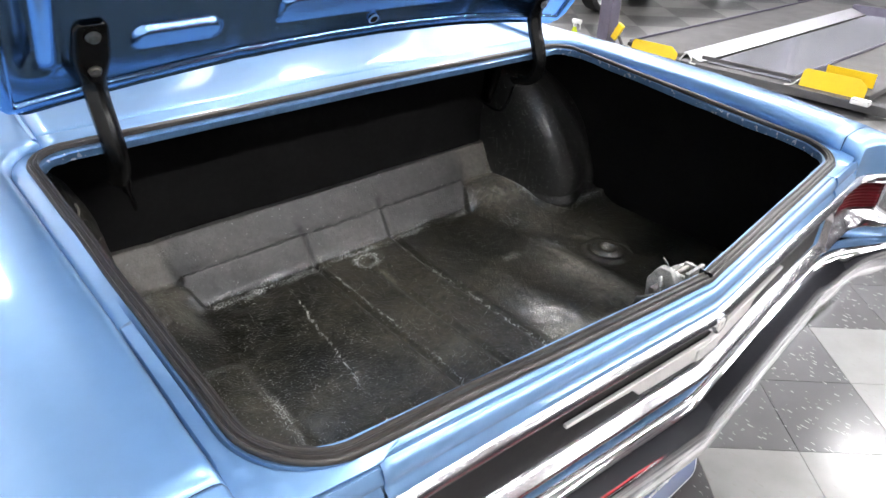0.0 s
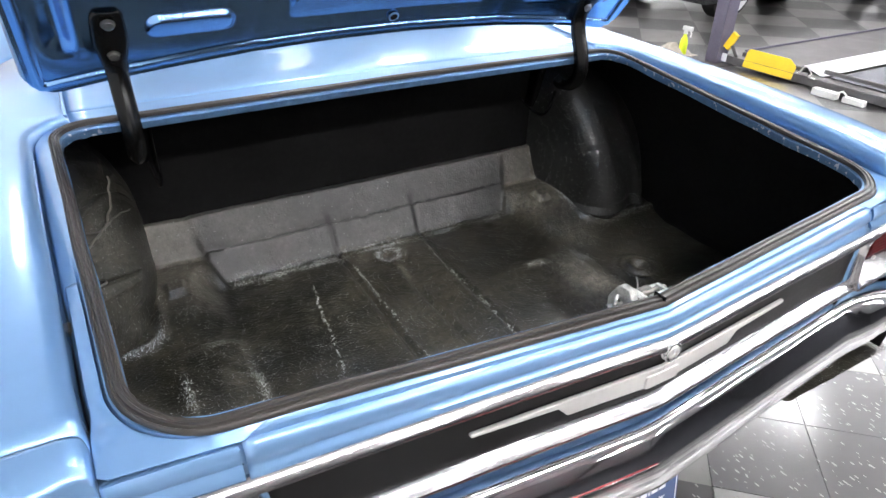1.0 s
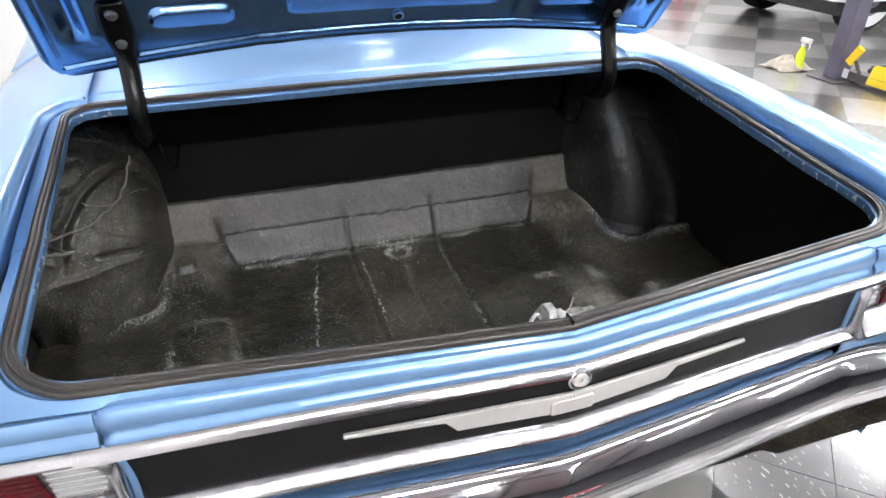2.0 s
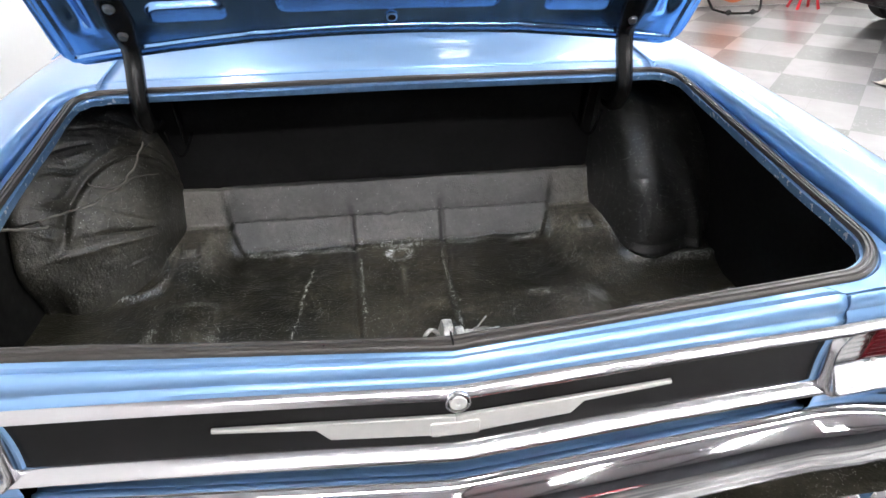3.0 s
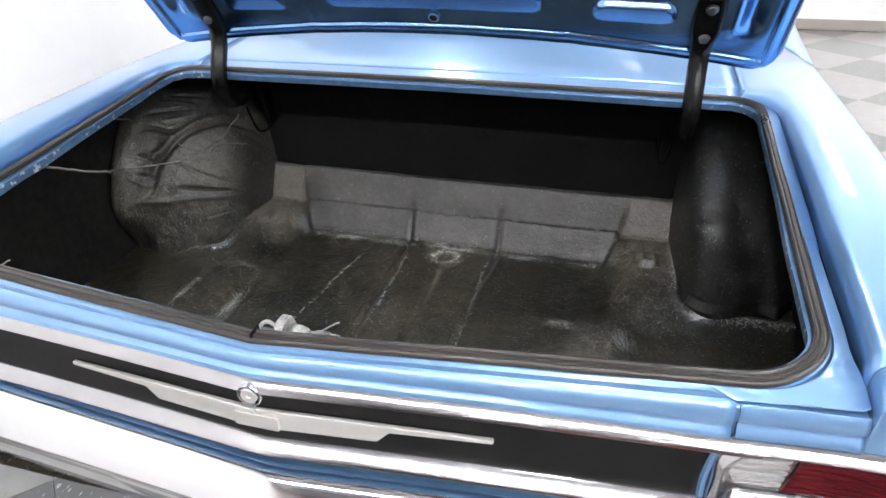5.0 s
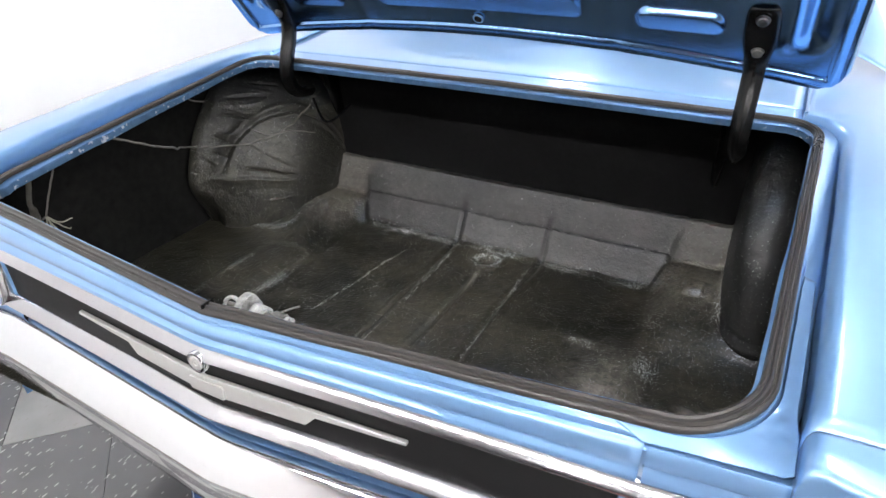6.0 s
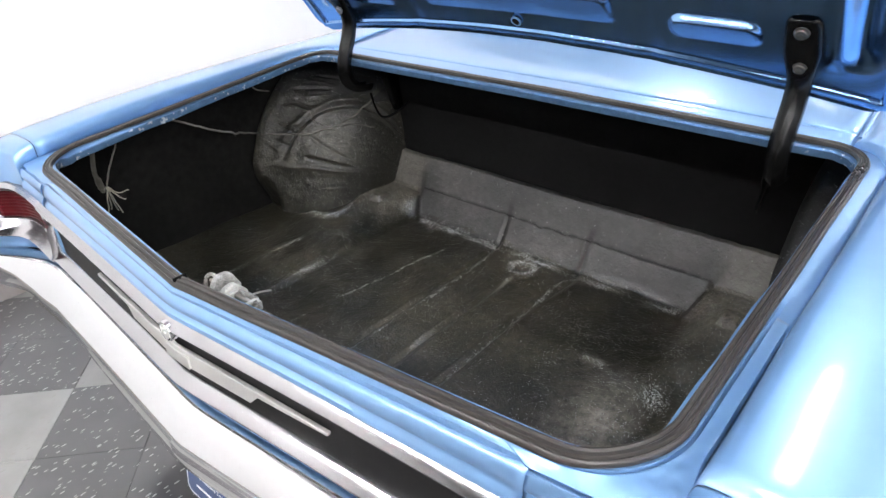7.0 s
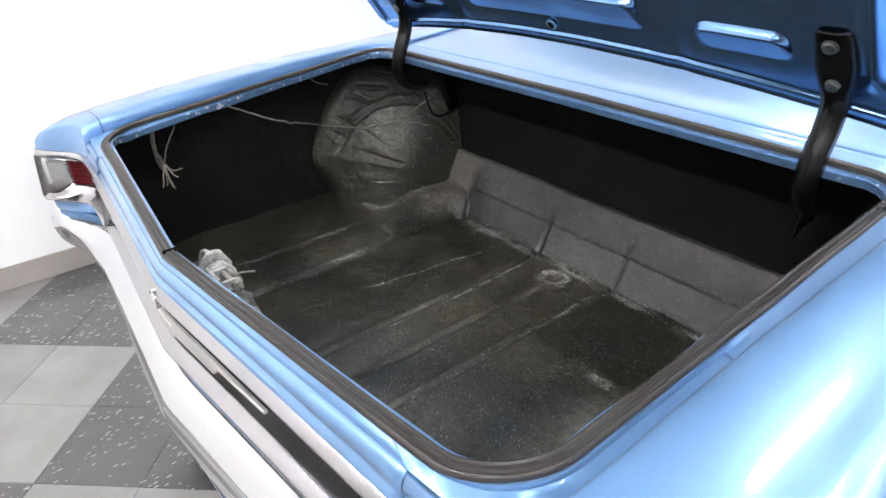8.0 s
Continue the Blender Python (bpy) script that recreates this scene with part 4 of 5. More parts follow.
def floor_z(x, y):
    a = abs(x)
    z = 0.462
    inner = 1 - ease((a - riser_half(y)) / 0.022)
    side = ease((a - 0.45) / 0.1)
    rise = ramp1(y, [(1.03, 0), (1.045, 0.004), (1.056, 0.018), (1.094, 0.081), (1.103, 0.089), (1.145, 0.168), (1.2, 0.169)])
    shoulder = side * (0.018 + 0.05 * ease((y - 0.80) / 0.24)) * ease((y - 0.15) / 0.2)
    wing = ramp1(y, [(1.09, 0), (1.10, 0.008), (1.145, 0.10), (1.2, 0.101)])
    z += inner * rise + (1 - inner) * wing + shoulder * (1 - inner * ease((y - 1.0) / 0.06))
    z += (1 - inner) * (1 - side) * 0.06 * ease((y - 1.0) / 0.09)
    for rx, y0, y1, h, w in rib_lines(y):
        k = ease((y - y0) / 0.05) * ease((y1 - y) / 0.03)
        z += k * (h * bell((x - rx) / w) - 0.25 * h * bell((x - rx - 0.015) / 0.008) - 0.25 * h * bell((x - rx + 0.015) / 0.008))
    r = math.hypot(x - 0.004, (y - 0.975) * 1.1)
    z += 0.007 * bell((r - 0.044) / 0.009) - 0.006 * bell(r / 0.02) + 0.004 * bell((r - 0.024) / 0.006)
    q = frame_gap(x, y)
    z += 0.0065 * bell(q / 0.012) * ease(0.6 + 1.6 * noise.noise(Vector((x * 6, y * 6, 11)))) + 0.003 * (1 - ease((q + 0.02) / 0.03))
    z -= 0.028 * ease((x - 0.47) / 0.07) * ease((0.86 - y) / 0.12)
    r2 = math.hypot(x - 0.61, y - 0.585)
    z += 0.016 * bell((r2 - 0.03) / 0.014) + 0.007 * bell((r2 - 0.06) / 0.010)
    for cx, cy, h, w in ((0.368, 0.736, 0.007, 0.016), (0.335, 0.738, 0.005, 0.013), (-0.34, 1.012, 0.010, 0.022), (-0.375, 1.0, -0.008, 0.025), (-0.30, 1.02, -0.008, 0.02), (0.3, 1.03, 0.008, 0.025), (0.37, 1.0, 0.008, 0.025), (0.42, 0.99, -0.007, 0.025), (0.40, 0.45, 0.008, 0.022), (0.40, 0.41, -0.006, 0.02), (0.42, 0.40, 0.007, 0.014)):
        d2 = ((x - cx) / w) ** 2 + ((y - cy) / (w * 0.7)) ** 2
        if d2 < 9:
            z += h * math.exp(-d2)
    for cx in (0.56, -0.575):
        u, v = abs(x - cx) - 0.022, abs(y - 0.99) - 0.022
        z += 0.012 * (1 - ease(max(u, v) / 0.008 + 0.5))
    g = house_gap(x, y)
    z += 0.010 * bell((g - 0.012) / 0.012)
    z += 0.003 * noise.noise(Vector((x * 7, y * 7, 1.3))) + 0.0012 * noise.noise(Vector((x * 30, y * 30, 4.1)))
    d = (y - 1.099 - 0.004 * noise.noise(Vector((x * 25, 0, 0)))) / 0.0035
    return z - 0.007 * bell(d) * inner


def floor_wear_glints(x, y):
    """Chipped paint and painted glints along the raised pressings, settled dust, a painted sheen."""
    n1 = 0.5 + 0.5 * noise.noise(Vector((x * 9, y * 9, 8)))
    wear_glints = 0.0
    for rx, y0, y1 in chip_glint_lines(y):
        wear_glints += 1.0 * bell((x - rx - 0.005 * noise.noise(Vector((y * 30, rx, 0)))) / 0.004) * ease((y - y0) / 0.05) * ease((y1 - y) / 0.04) * ease(n1 * 2.4 - 0.30) * ease(0.6 + 1.7 * noise.noise(Vector((y * 110, x * 60, rx * 9 + 7))))
    r = math.hypot(x - 0.004, (y - 0.975) * 1.1)
    wear_glints += 0.8 * bell((r - 0.034) / 0.014) * ease(0.8 + noise.noise(Vector((x * 60, y * 60, 2))))
    wear_glints += 0.8 * bell((y - 1.03 + 0.02 * noise.noise(Vector((x * 12, 2, 2)))) / 0.014) * ease((0.45 - abs(x)) / 0.03) * ease(n1 * 2 - 0.3)
    wear_glints += 0.7 * bell((house_gap(x, y) - 0.012) / 0.012) * ease(n1 * 2 - 0.2)
    wear_glints += 0.35 * bell((x - 0.50 - 0.03 * noise.noise(Vector((y * 9, 1, x)))) / 0.03) * ease((y - 0.3) / 0.2) * ease((0.95 - y) / 0.1) * ease(n1 * 3 - 1.3)
    # glints along the left pressing, painted as denser pale flecks
    wear_glints += 0.6 * bell(frame_gap(x, y) / 0.014) * ease(n1 * 2.4 - 0.7)
    for cx, cy, w in ((0.368, 0.736, 0.016), (0.335, 0.738, 0.012), (-0.34, 1.012, 0.02)):
        wear_glints += 0.7 * bell(math.hypot(x - cx, (y - cy) * 1.6) / w)
    wear_glints += 0.6 * bell(math.hypot(x - 0.505, (y - 0.70) * 1.0) / 0.03) * ease(n1 * 2 - 0.4)
    dust_sheen = 0.10 * bell((frame_gap(x, y) + 0.004) / 0.008) * ease(n1 * 2)
    # pale patch on the right slope: dust, with its gloss painted in
    dust_sheen += 0.8 * math.exp(-((x - 0.445) / 0.075) ** 2) * math.exp(-((y - 0.54) / 0.15) ** 2) * ease((0.535 - x) / 0.03)
    dust_sheen += 0.28 * ease((abs(x) - 0.46) / 0.06) * ease((y - 0.88) / 0.1)
    dust_sheen += 0.5 * bell((x - 0.006) / 0.009) * bell((y - 0.87) / 0.05) + 0.5 * bell(math.hypot(x - 0.352, (y - 0.737) * 2) / 0.03)
    dust_sheen += 0.07 * math.exp(-((x - 0.2) / 0.1) ** 2) * math.exp(-((y - 0.30) / 0.1) ** 2)
    dust_sheen += 0.25 * bell(math.hypot(x - 0.62, y - 0.61) / 0.03)
    seal = 0.0
    wob = 0.004 * noise.noise(Vector((y * 40, x * 3, 5)))
    for sx, y0, y1 in ((-0.127, 0.97, 1.112), (0.139, 1.0, 1.115)):
        seal += bell((x - sx - wob) / 0.0075) * ease((y - y0) / 0.03) * ease((y1 - y) / 0.004)
    seal += 0.7 * bell(math.hypot(x + 0.132, (y - 1.112) * 0.8) / 0.010) + 0.6 * bell(math.hypot(x - 0.146, (y - 1.115) * 0.8) / 0.012)
    line = (y - 1.099 - 0.004 * noise.noise(Vector((x * 25, 0, 0)))) / 0.0016
    seal += 0.9 * bell(line) * ease((0.452 - abs(x)) / 0.01) * ease(1.6 + 1.5 * noise.noise(Vector((x * 9, 3, 3))))
    seal += 0.6 * bell((y - 1.046 + 0.012 * noise.noise(Vector((x * 12, 2, 2)))) / 0.005) * ease((0.45 - abs(x)) / 0.02)
    seal += 0.5 * bell((abs(x) - riser_half(y) - 0.012) / 0.010) * ease((y - 1.0) / 0.03) * ease((1.13 - y) / 0.01)
    return min(1, wear_glints), min(1, dust_sheen * (0.5 + n1)), min(1, seal)


xs = [0.92 * i / 230 for i in range(-230, 231)]
ys = [0.04 + 0.007 * i for i in range(140)] + [1.013 + 0.0031 * i for i in range(1, 50)]
verts, faces = grid([[(x, y, floor_z(x, y)) for x in xs] for y in ys])
trunk_floor = mesh_ob("trunk_floor", verts, faces, [SPLAT, SPLAT_DUSTY], car, "scuffed splatter-painted dark trunk floor with pressed ribs", auto=70)
layer = trunk_floor.data.color_attributes.new("wear_glints", "FLOAT_COLOR", "POINT")
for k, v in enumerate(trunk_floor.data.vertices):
    layer.data[k].color = (*floor_wear_glints(v.co.x, v.co.y), 1)
for p in trunk_floor.data.polygons:
    c = p.center
    wave = 0.012 * noise.noise(Vector((c.x * 14, 3, 0)))
    if c.y > 1.05 + wave and abs(c.x) < riser_half(c.y) + 0.008 or c.y > 1.10 and abs(c.x) < 0.6:
        p.material_index = 1


MAT_PROFILE = [(0.93, 0.40), (0.915, 0.46), (0.90, 0.503), (0.885, 0.518), (0.865, 0.512), (0.84, 0.490), (0.815, 0.472), (0.785, 0.457), (0.755, 0.442), (0.725, 0.424), (0.70, 0.400), (0.675, 0.372), (0.65, 0.335), (0.63, 0.29), (0.615, 0.235), (0.607, 0.18), (0.603, 0.10), (0.602, 0.02)]
DOME_PROFILE = [(0.93, 0.32), (0.90, 0.348), (0.87, 0.360), (0.848, 0.366), (0.825, 0.376), (0.80, 0.390), (0.775, 0.403), (0.75, 0.412), (0.725, 0.417), (0.702, 0.416), (0.680, 0.408), (0.661, 0.390), (0.645, 0.362), (0.633, 0.322), (0.624, 0.27), (0.618, 0.20), (0.614, 0.10), (0.614, 0.02)]
# folds of the mat: height angle, depth, half width, reach in x, lean
PLEATS = [(0.40 + 0.052 * k, (0.0048 if k % 2 == 0 else -0.0056) * (0.7 + 0.5 * math.sin(k * 2.3)), 0.0095 + 0.003 * math.sin(k * 1.7), 0.785 - 0.005 * k, 0.862 - 0.002 * k - 0.012 * (k % 3), 0.45 - 0.17 * k) for k in range(12)]
PLEATS += [(0.08, 0.004, 0.010, 0.64, 0.70, -0.6), (0.10, -0.004, 0.010, 0.64, 0.70, -0.6)]


def mat_relief(x, e):
    """Folds in the mat over a wheelhouse, by the place across it and the height angle."""
    d = 0.0
    for e0, amp, wid, lo, hi, lean in PLEATS:
        bend = 0.03 * noise.noise(Vector((x * 16, e0 * 9, 0)))
        d += amp * bell((e - e0 - lean * (x - 0.81) - bend) / wid) * ease((x - lo) / 0.025) * ease((hi - x) / 0.03)
    # seam between the gathered band and the ball
    seam = ramp1(e, [(0.2, 0.815), (0.35, 0.806), (0.59, 0.783), (0.82, 0.722), (1.0, 0.66), (1.15, 0.60)]) + 0.005 * noise.noise(Vector((e * 9, 0, 4)))
    on = ease((e - 0.30) / 0.12)
    d += on * (-0.008 * bell((x - seam) / 0.008) + 0.006 * bell((x - seam + 0.018) / 0.010) + 0.005 * bell((x - seam - 0.018) / 0.010))
    # long crease and the ledge below it
    cut = 0.405 - 0.02 * (x - 0.70) + 0.012 * noise.noise(Vector((x * 22, 1, 1)))
    d -= 0.010 * bell((e - cut) / 0.010) * ease((x - 0.635) / 0.02) * ease((0.745 - x) / 0.02)
    ledge = 0.335 - 0.25 * (x - 0.70) + 0.02 * noise.noise(Vector((x * 15, 5, 1)))
    reach = ease((x - 0.62) / 0.04) * ease((0.85 - x) / 0.05)
    d += 0.007 * bell((e - ledge) / 0.018) * reach - 0.007 * ease((ledge - e) / 0.09) * reach
    d -= 0.003 * bell((e - 0.52 - 0.9 * (x - 0.70)) / 0.012) * ease((x - 0.63) / 0.03) * ease((0.76 - x) / 0.03)
    return d + 0.005 * noise.noise(Vector((x * 15, e * 5, 2))) + 0.0018 * noise.noise(Vector((x * 50, e * 18, 6)))


def dome_relief(x, e):
    """The outer flange of the bare dome, its shallow step and uneven coat."""
    ridge = ramp1(e, [(-0.2, 0.885), (0.185, 0.856), (0.83, 0.786), (1.2, 0.76)])
    high = ramp1(e, [(-0.2, 0.03), (0.0, 0.036), (0.2, 0.042), (0.5, 0.028), (0.85, 0.0), (1.2, 0.0)])
    u = x - ridge
    d = high * (math.exp(-(u / 0.034) ** 2) if u < 0 else math.exp(-(u / 0.014) ** 2)) 
    d += 0.0018 * bell((e - 0.56) / 0.025) * ease((x - 0.64) / 0.03) * ease((0.72 - x) / 0.03) - 0.0018 * bell((e - 0.51) / 0.02) * ease((x - 0.64) / 0.03) * ease((0.72 - x) / 0.03)
    d += 0.006 * bell((e + 0.01) / 0.02) - 0.004 * bell((e - 0.05) / 0.02)
    return d + 0.003 * noise.noise(Vector((x * 10, e * 4, 7))) + 0.001 * noise.noise(Vector((x * 40, e * 16, 3)))


def wheelhouse(s):
    cy, cz = 1.235, 0.5
    fine = [(p[0], p[1]) for p in spline([(x, r, 0) for x, r in (MAT_PROFILE if s < 0 else DOME_PROFILE)], 9)]
    rws = []
    for i in range(281):
        e = -0.2 + 0.70 * math.pi * i / 280
        row = []
        for x, r in fine:
            d = mat_relief(x, e) if s < 0 else dome_relief(x, e)
            if s < 0:
                r -= 0.07 * ease((x - 0.80) / 0.07) * ease((0.30 - e) / 0.35)
            else:
                x -= 0.03 * ease((e - 0.05) / 0.6) * ease((0.82 - x) / 0.06) * ease((x - 0.60) / 0.08)
            rr = r + d * min(1, r / 0.2)
            z = cz + rr * math.sin(e)
            row.append((s * (x - 0.3 * d), cy - rr * math.cos(e), z if z < 0.88 else 0.88 + 0.05 * math.tanh((z - 0.88) / 0.05)))
        rws.append(row)
    house = sheet("wheelhouse", rws, [SPLAT_MAT, SPLAT_BLACK] if s < 0 else SPLAT_BLACK, car, "wheelhouse under a wrinkled dark coated mat" if s < 0 else "black-coated wheelhouse dome with an outer flange", auto=80)
    if s < 0:
        # upper faces set black, painting in the shade below the deck
        for p in house.data.polygons:
            c = p.center
            if c.z > 0.842 + 0.10 * (abs(c.x) - 0.75) + 0.02 * noise.noise(c * 22) or c.z > 0.80 and abs(c.x) < 0.66:
                p.material_index = 1


for s in (-1, 1):
    wheelhouse(s)
    # inner side lining
    rows = []
    for i in range(31):
        y = 0.05 + 1.13 * i / 30
        top = top_z(y) - 0.03
        rows.append([(s * (0.905 - 0.02 * ease((0.5 - z) / 0.1) - 0.03 * ease((z - top + 0.08) / 0.08) + 0.004 * noise.noise(Vector((y * 5, z * 5, s)))), y, z) for z in [0.44 + (top - 0.44) * k / 14 for k in range(15)]])
    sheet("side_lining", rows, BOARD if s > 0 else LINING, car, "flat black board lining" if s > 0 else "dull dark grey lining", thick=0.003)
    # corner post under the deck, beside each hinge
    sheet("hinge_bracket", [[(s * 0.548, 1.0 + 0.1 * u, z), (s * 0.552, 1.08 + 0.04 * u, z)] for z, u in ((0.975, 0.0), (0.90, 0.2), (0.84, 0.4), (0.80, 0.6))], BLACK_METAL, car, "black painted hinge bracket", thick=0.003)
rows = [[(0.90 * i / 30, 1.165 + 0.004 * noise.noise(Vector((i * 0.4, z * 6, 0))), z) for i in range(-30, 31)] for z in [0.45 + 0.525 * k / 14 for k in range(15)]]
sheet("seat_back", rows, BOARD, car, "flat black board behind the rear seat", thick=0.004)
rows = [[(x, 0.045 + vee(x), z) for x in [0.92 * i / 24 for i in range(-24, 25)]] for z in (0.875, 0.8, 0.7, 0.6, 0.5, 0.44)]
sheet("tail_inner_wall", rows, BOARD, car, "black inner wall of the tail", thick=0.003)

# ---- trunk lid ----
LID = Matrix(((1, 0, 0, 0), (0, -0.6, 0.8, 0.966), (0, 0.8, 0.6, 1.062), (0, 0, 0, 1)))
lid = new("trunk_lid")
lid.parent = car
lid["label"] = "open light blue trunk lid showing its ribbed underside"
HALF, LONG = 0.752, 0.99


def lid_edge(x):
    return 0.043 - 0.145 * x * x


def lid_outline(inset, n=10):
    pts = []
    lo = [(x, lid_edge(x) + inset) for x in [(0.69 - inset) * i / 24 for i in range(-24, 25)]]
    w = HALF - inset
    corner_v = lid_edge(0.69 - inset) + inset
    r = w - (0.69 - inset)
    right = [(w - r + r * math.sin(a), corner_v + r - r * math.cos(a)) for a in [math.pi / 2 * k / n for k in range(1, n + 1)]]
    side = [(w - 0.02 * k / 10, corner_v + r + (LONG - inset - 0.06 - corner_v - r) * k / 10) for k in range(1, 11)]
    rear = [((w - 0.02) * (1 - k / 12), LONG - inset - 0.02 + 0.02 * k / 12) for k in range(1, 12)]
    half = right + side + rear
    return lo + half + [(0, LONG - inset)] + [(-x, v) for x, v in reversed(half)]


def lid_ring(inset, w):
    return [LID @ Vector((x, v, w)) for x, v in lid_outline(inset)]


rows = [lid_ring(0.03, 0.032), lid_ring(0.008, 0.028), lid_ring(0.0, 0.018), lid_ring(0.0, 0.004), lid_ring(0.002, 0.0), lid_ring(0.005, -0.002), lid_ring(0.010, -0.001), lid_ring(0.014, 0.002)]
sheet("rim", rows, PAINT, lid, "folded blue lid edge", closed=True, thick=0.0015)
rows = []
for j in range(25):
    v = j / 24
    row = []
    for i in range(-24, 25):
        x = (HALF - 0.028) * i / 24
        a = lid_edge(x) + 0.03
        if abs(x) > 0.66:
            a += 0.05 * ((abs(x) - 0.66) / 0.064) ** 2
        vv = a + (LONG - 0.03 - a) * v
        row.append(LID @ Vector((x, vv, 0.034 + 0.02 * math.sin(math.pi * v))))
    rows.append(row)
sheet("outer_skin", rows, PAINT, lid, "light blue lid skin", thick=0.0015)


POCKETS = ((0.0, 0.245, 0.120, 0.205), (0.44, 0.080, 0.108, 0.166), (-0.44, 0.080, 0.108, 0.166), (0.0, 0.5, 0.30, 0.52), (0.0, 0.5, 0.62, 0.84))


def pocket_lift(x, v):
    """Soft-edged pockets: level with the panel at the foot, sloping out towards the top."""
    w = 0.0
    vc = v + 0.04 * x * x
    for cx, hw, v0, v1 in POCKETS:
        cv, hv = (v0 + v1) / 2, (v1 - v0) / 2
        rad = min(0.024, hv * 0.9)
        a, b = abs(x - cx) - hw + rad, abs(vc - cv) - hv + rad
        q = math.hypot(max(a, 0), max(b, 0)) + min(max(a, b), 0) - rad
        if q < 0.012:
            w += 0.27 * (cv - vc - 0.95 * hv) * (1 - ease((q + 0.007) / 0.013))
    return w


def lid_w(x, v):
    """Height of the pressed inner panel: a folded hem, raised ribs and shallow pockets."""
    e = lid_edge(x)
    d = min(v - e - 0.006, (HALF - 0.008 - abs(x)), LONG - 0.008 - v)
    pinch = max(bell((abs(x) - c) / 0.008) for c in (0.17, 0.34, 0.5))
    w = -0.0045 + 0.0028 * bell((d - 0.008 - 0.002 * pinch) / 0.0045) + 0.007 * ease((d - 0.0245) / 0.0028)
    # side trough outside the hinge
    t = (abs(x) - 0.672) / 0.02
    w += 0.016 * math.exp(-t * t) * ease((v - 0.06) / 0.05)
    t = (abs(x) - 0.64) / 0.018
    w -= 0.006 * math.exp(-t * t) * ease((v - 0.05) / 0.05)
    t = abs(x) - 0.25
    w += 0.002 * math.exp(-((t - 0.06) / 0.02) ** 2)
    return w + pocket_lift(x, v) + 0.001 * noise.noise(Vector((x * 9, v * 9, 0)))


rows = []
NU = 240
for j in range(211):
    v01 = 0.28 * j / 150 if j < 150 else 0.28 + 0.72 * (j - 150) / 60
    row = []
    for i in range(-NU, NU + 1):
        x = (HALF - 0.008) * i / NU
        a = lid_edge(x) + 0.006
        if abs(x) > 0.69:
            a += 0.055 * (1 - math.sqrt(max(0, 1 - ((abs(x) - 0.69) / 0.0541) ** 2)))
        v = a + (LONG - 0.01 - a) * v01
        row.append(LID @ Vector((x, v, lid_w(x, v))))
    rows.append(row)
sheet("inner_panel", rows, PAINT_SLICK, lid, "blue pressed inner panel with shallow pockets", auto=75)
# lock pin hole
lathe("hole_rim", [(0.013, 0.0), (0.013, -0.002), (0.0095, -0.003), (0.0085, 0.001)], PAINT, lid, "", LID @ pose(0.003, 0.100, -0.001))
lathe("hole", [(0.0092, -0.0032), (0.0092, 0.004), (0.002, 0.004)], BOARD, lid, "dark drilled hole", LID @ pose(0.003, 0.100, -0.001))


def hinge(s):
    arm = new("hinge_arm")
    arm.parent = lid
    arm["label"] = "curved black steel hinge arm with two bolts"
    path = spline([(0, 0.862, 1.207), (0, 0.885, 1.172), (0, 0.922, 1.117), (0, 0.937, 1.085), (0, 0.930, 1.044), (0, 0.914, 1.005), (0, 0.903, 0.965), (0, 0.905, 0.938), (0, 0.919, 0.914), (0, 0.942, 0.900), (0, 0.970, 0.893), (0, 1.0, 0.890)], 6)
    rows = []
    n = len(path)
    for i, p in enumerate(path):
        d = (path[min(i + 1, n - 1)] - path[max(i - 1, 0)]).normalized()
        nrm = Vector((0, d[2], -d[1]))
        if nrm[1] > 0:
            nrm = -nrm
        hw = ramp1(i, [(0, 0.019), (1.5, 0.026), (9, 0.029), (14, 0.021), (20, 0.0175), (50, 0.0165), (60, 0.015)])
        fl = ramp1(i, [(0, 0.004), (11, 0.006), (18, 0.016), (50, 0.016), (60, 0.01)])
        cx = s * 0.588
        row = []
        crown = ramp1(i, [(0, 0.0), (10, 0.0005), (17, 0.010), (60, 0.011)])
        for u, h in ((-1.0, -fl), (-1.0, -0.004), (-0.93, -0.0005), (-0.8, 0.0015), (-0.5, 0.002 + 0.55 * crown), (-0.2, 0.002 + 0.95 * crown), (0, 0.002 + crown), (0.2, 0.002 + 0.95 * crown), (0.5, 0.002 + 0.55 * crown), (0.8, 0.0015), (0.93, -0.0005), (1.0, -0.004), (1.0, -fl)):
            q = p + nrm * (h + 0.004)
            row.append((cx + u * hw, q[1], q[2]))
        rows.append(row)
    sheet("arm", rows, BLACK_METAL, arm, thick=0.003, offset=1)
    for v in (0.0795, 0.1615):
        m = LID @ pose(s * 0.588, v - 0.004, -0.010, 180)
        lathe("bolt", [(0.0125, 0), (0.0125, 0.002), (0.0095, 0.003), (0.0095, 0.007), (0.006, 0.0085), (0.002, 0.007)], BOLT, arm, "worn steel bolt head", m, 18)
    tube("torsion_rod", spline([(s * 0.570, 0.985, 0.868), (s * 0.562, 0.995, 0.82), (s * 0.556, 1.01, 0.792), (s * 0.548, 1.037, 0.787), (s * 0.542, 1.08, 0.800), (s * 0.540, 1.12, 0.815)], 5), 0.0035, BLACK_METAL, arm, "bent black spring rod")


for s in (-1, 1):
    hinge(s)

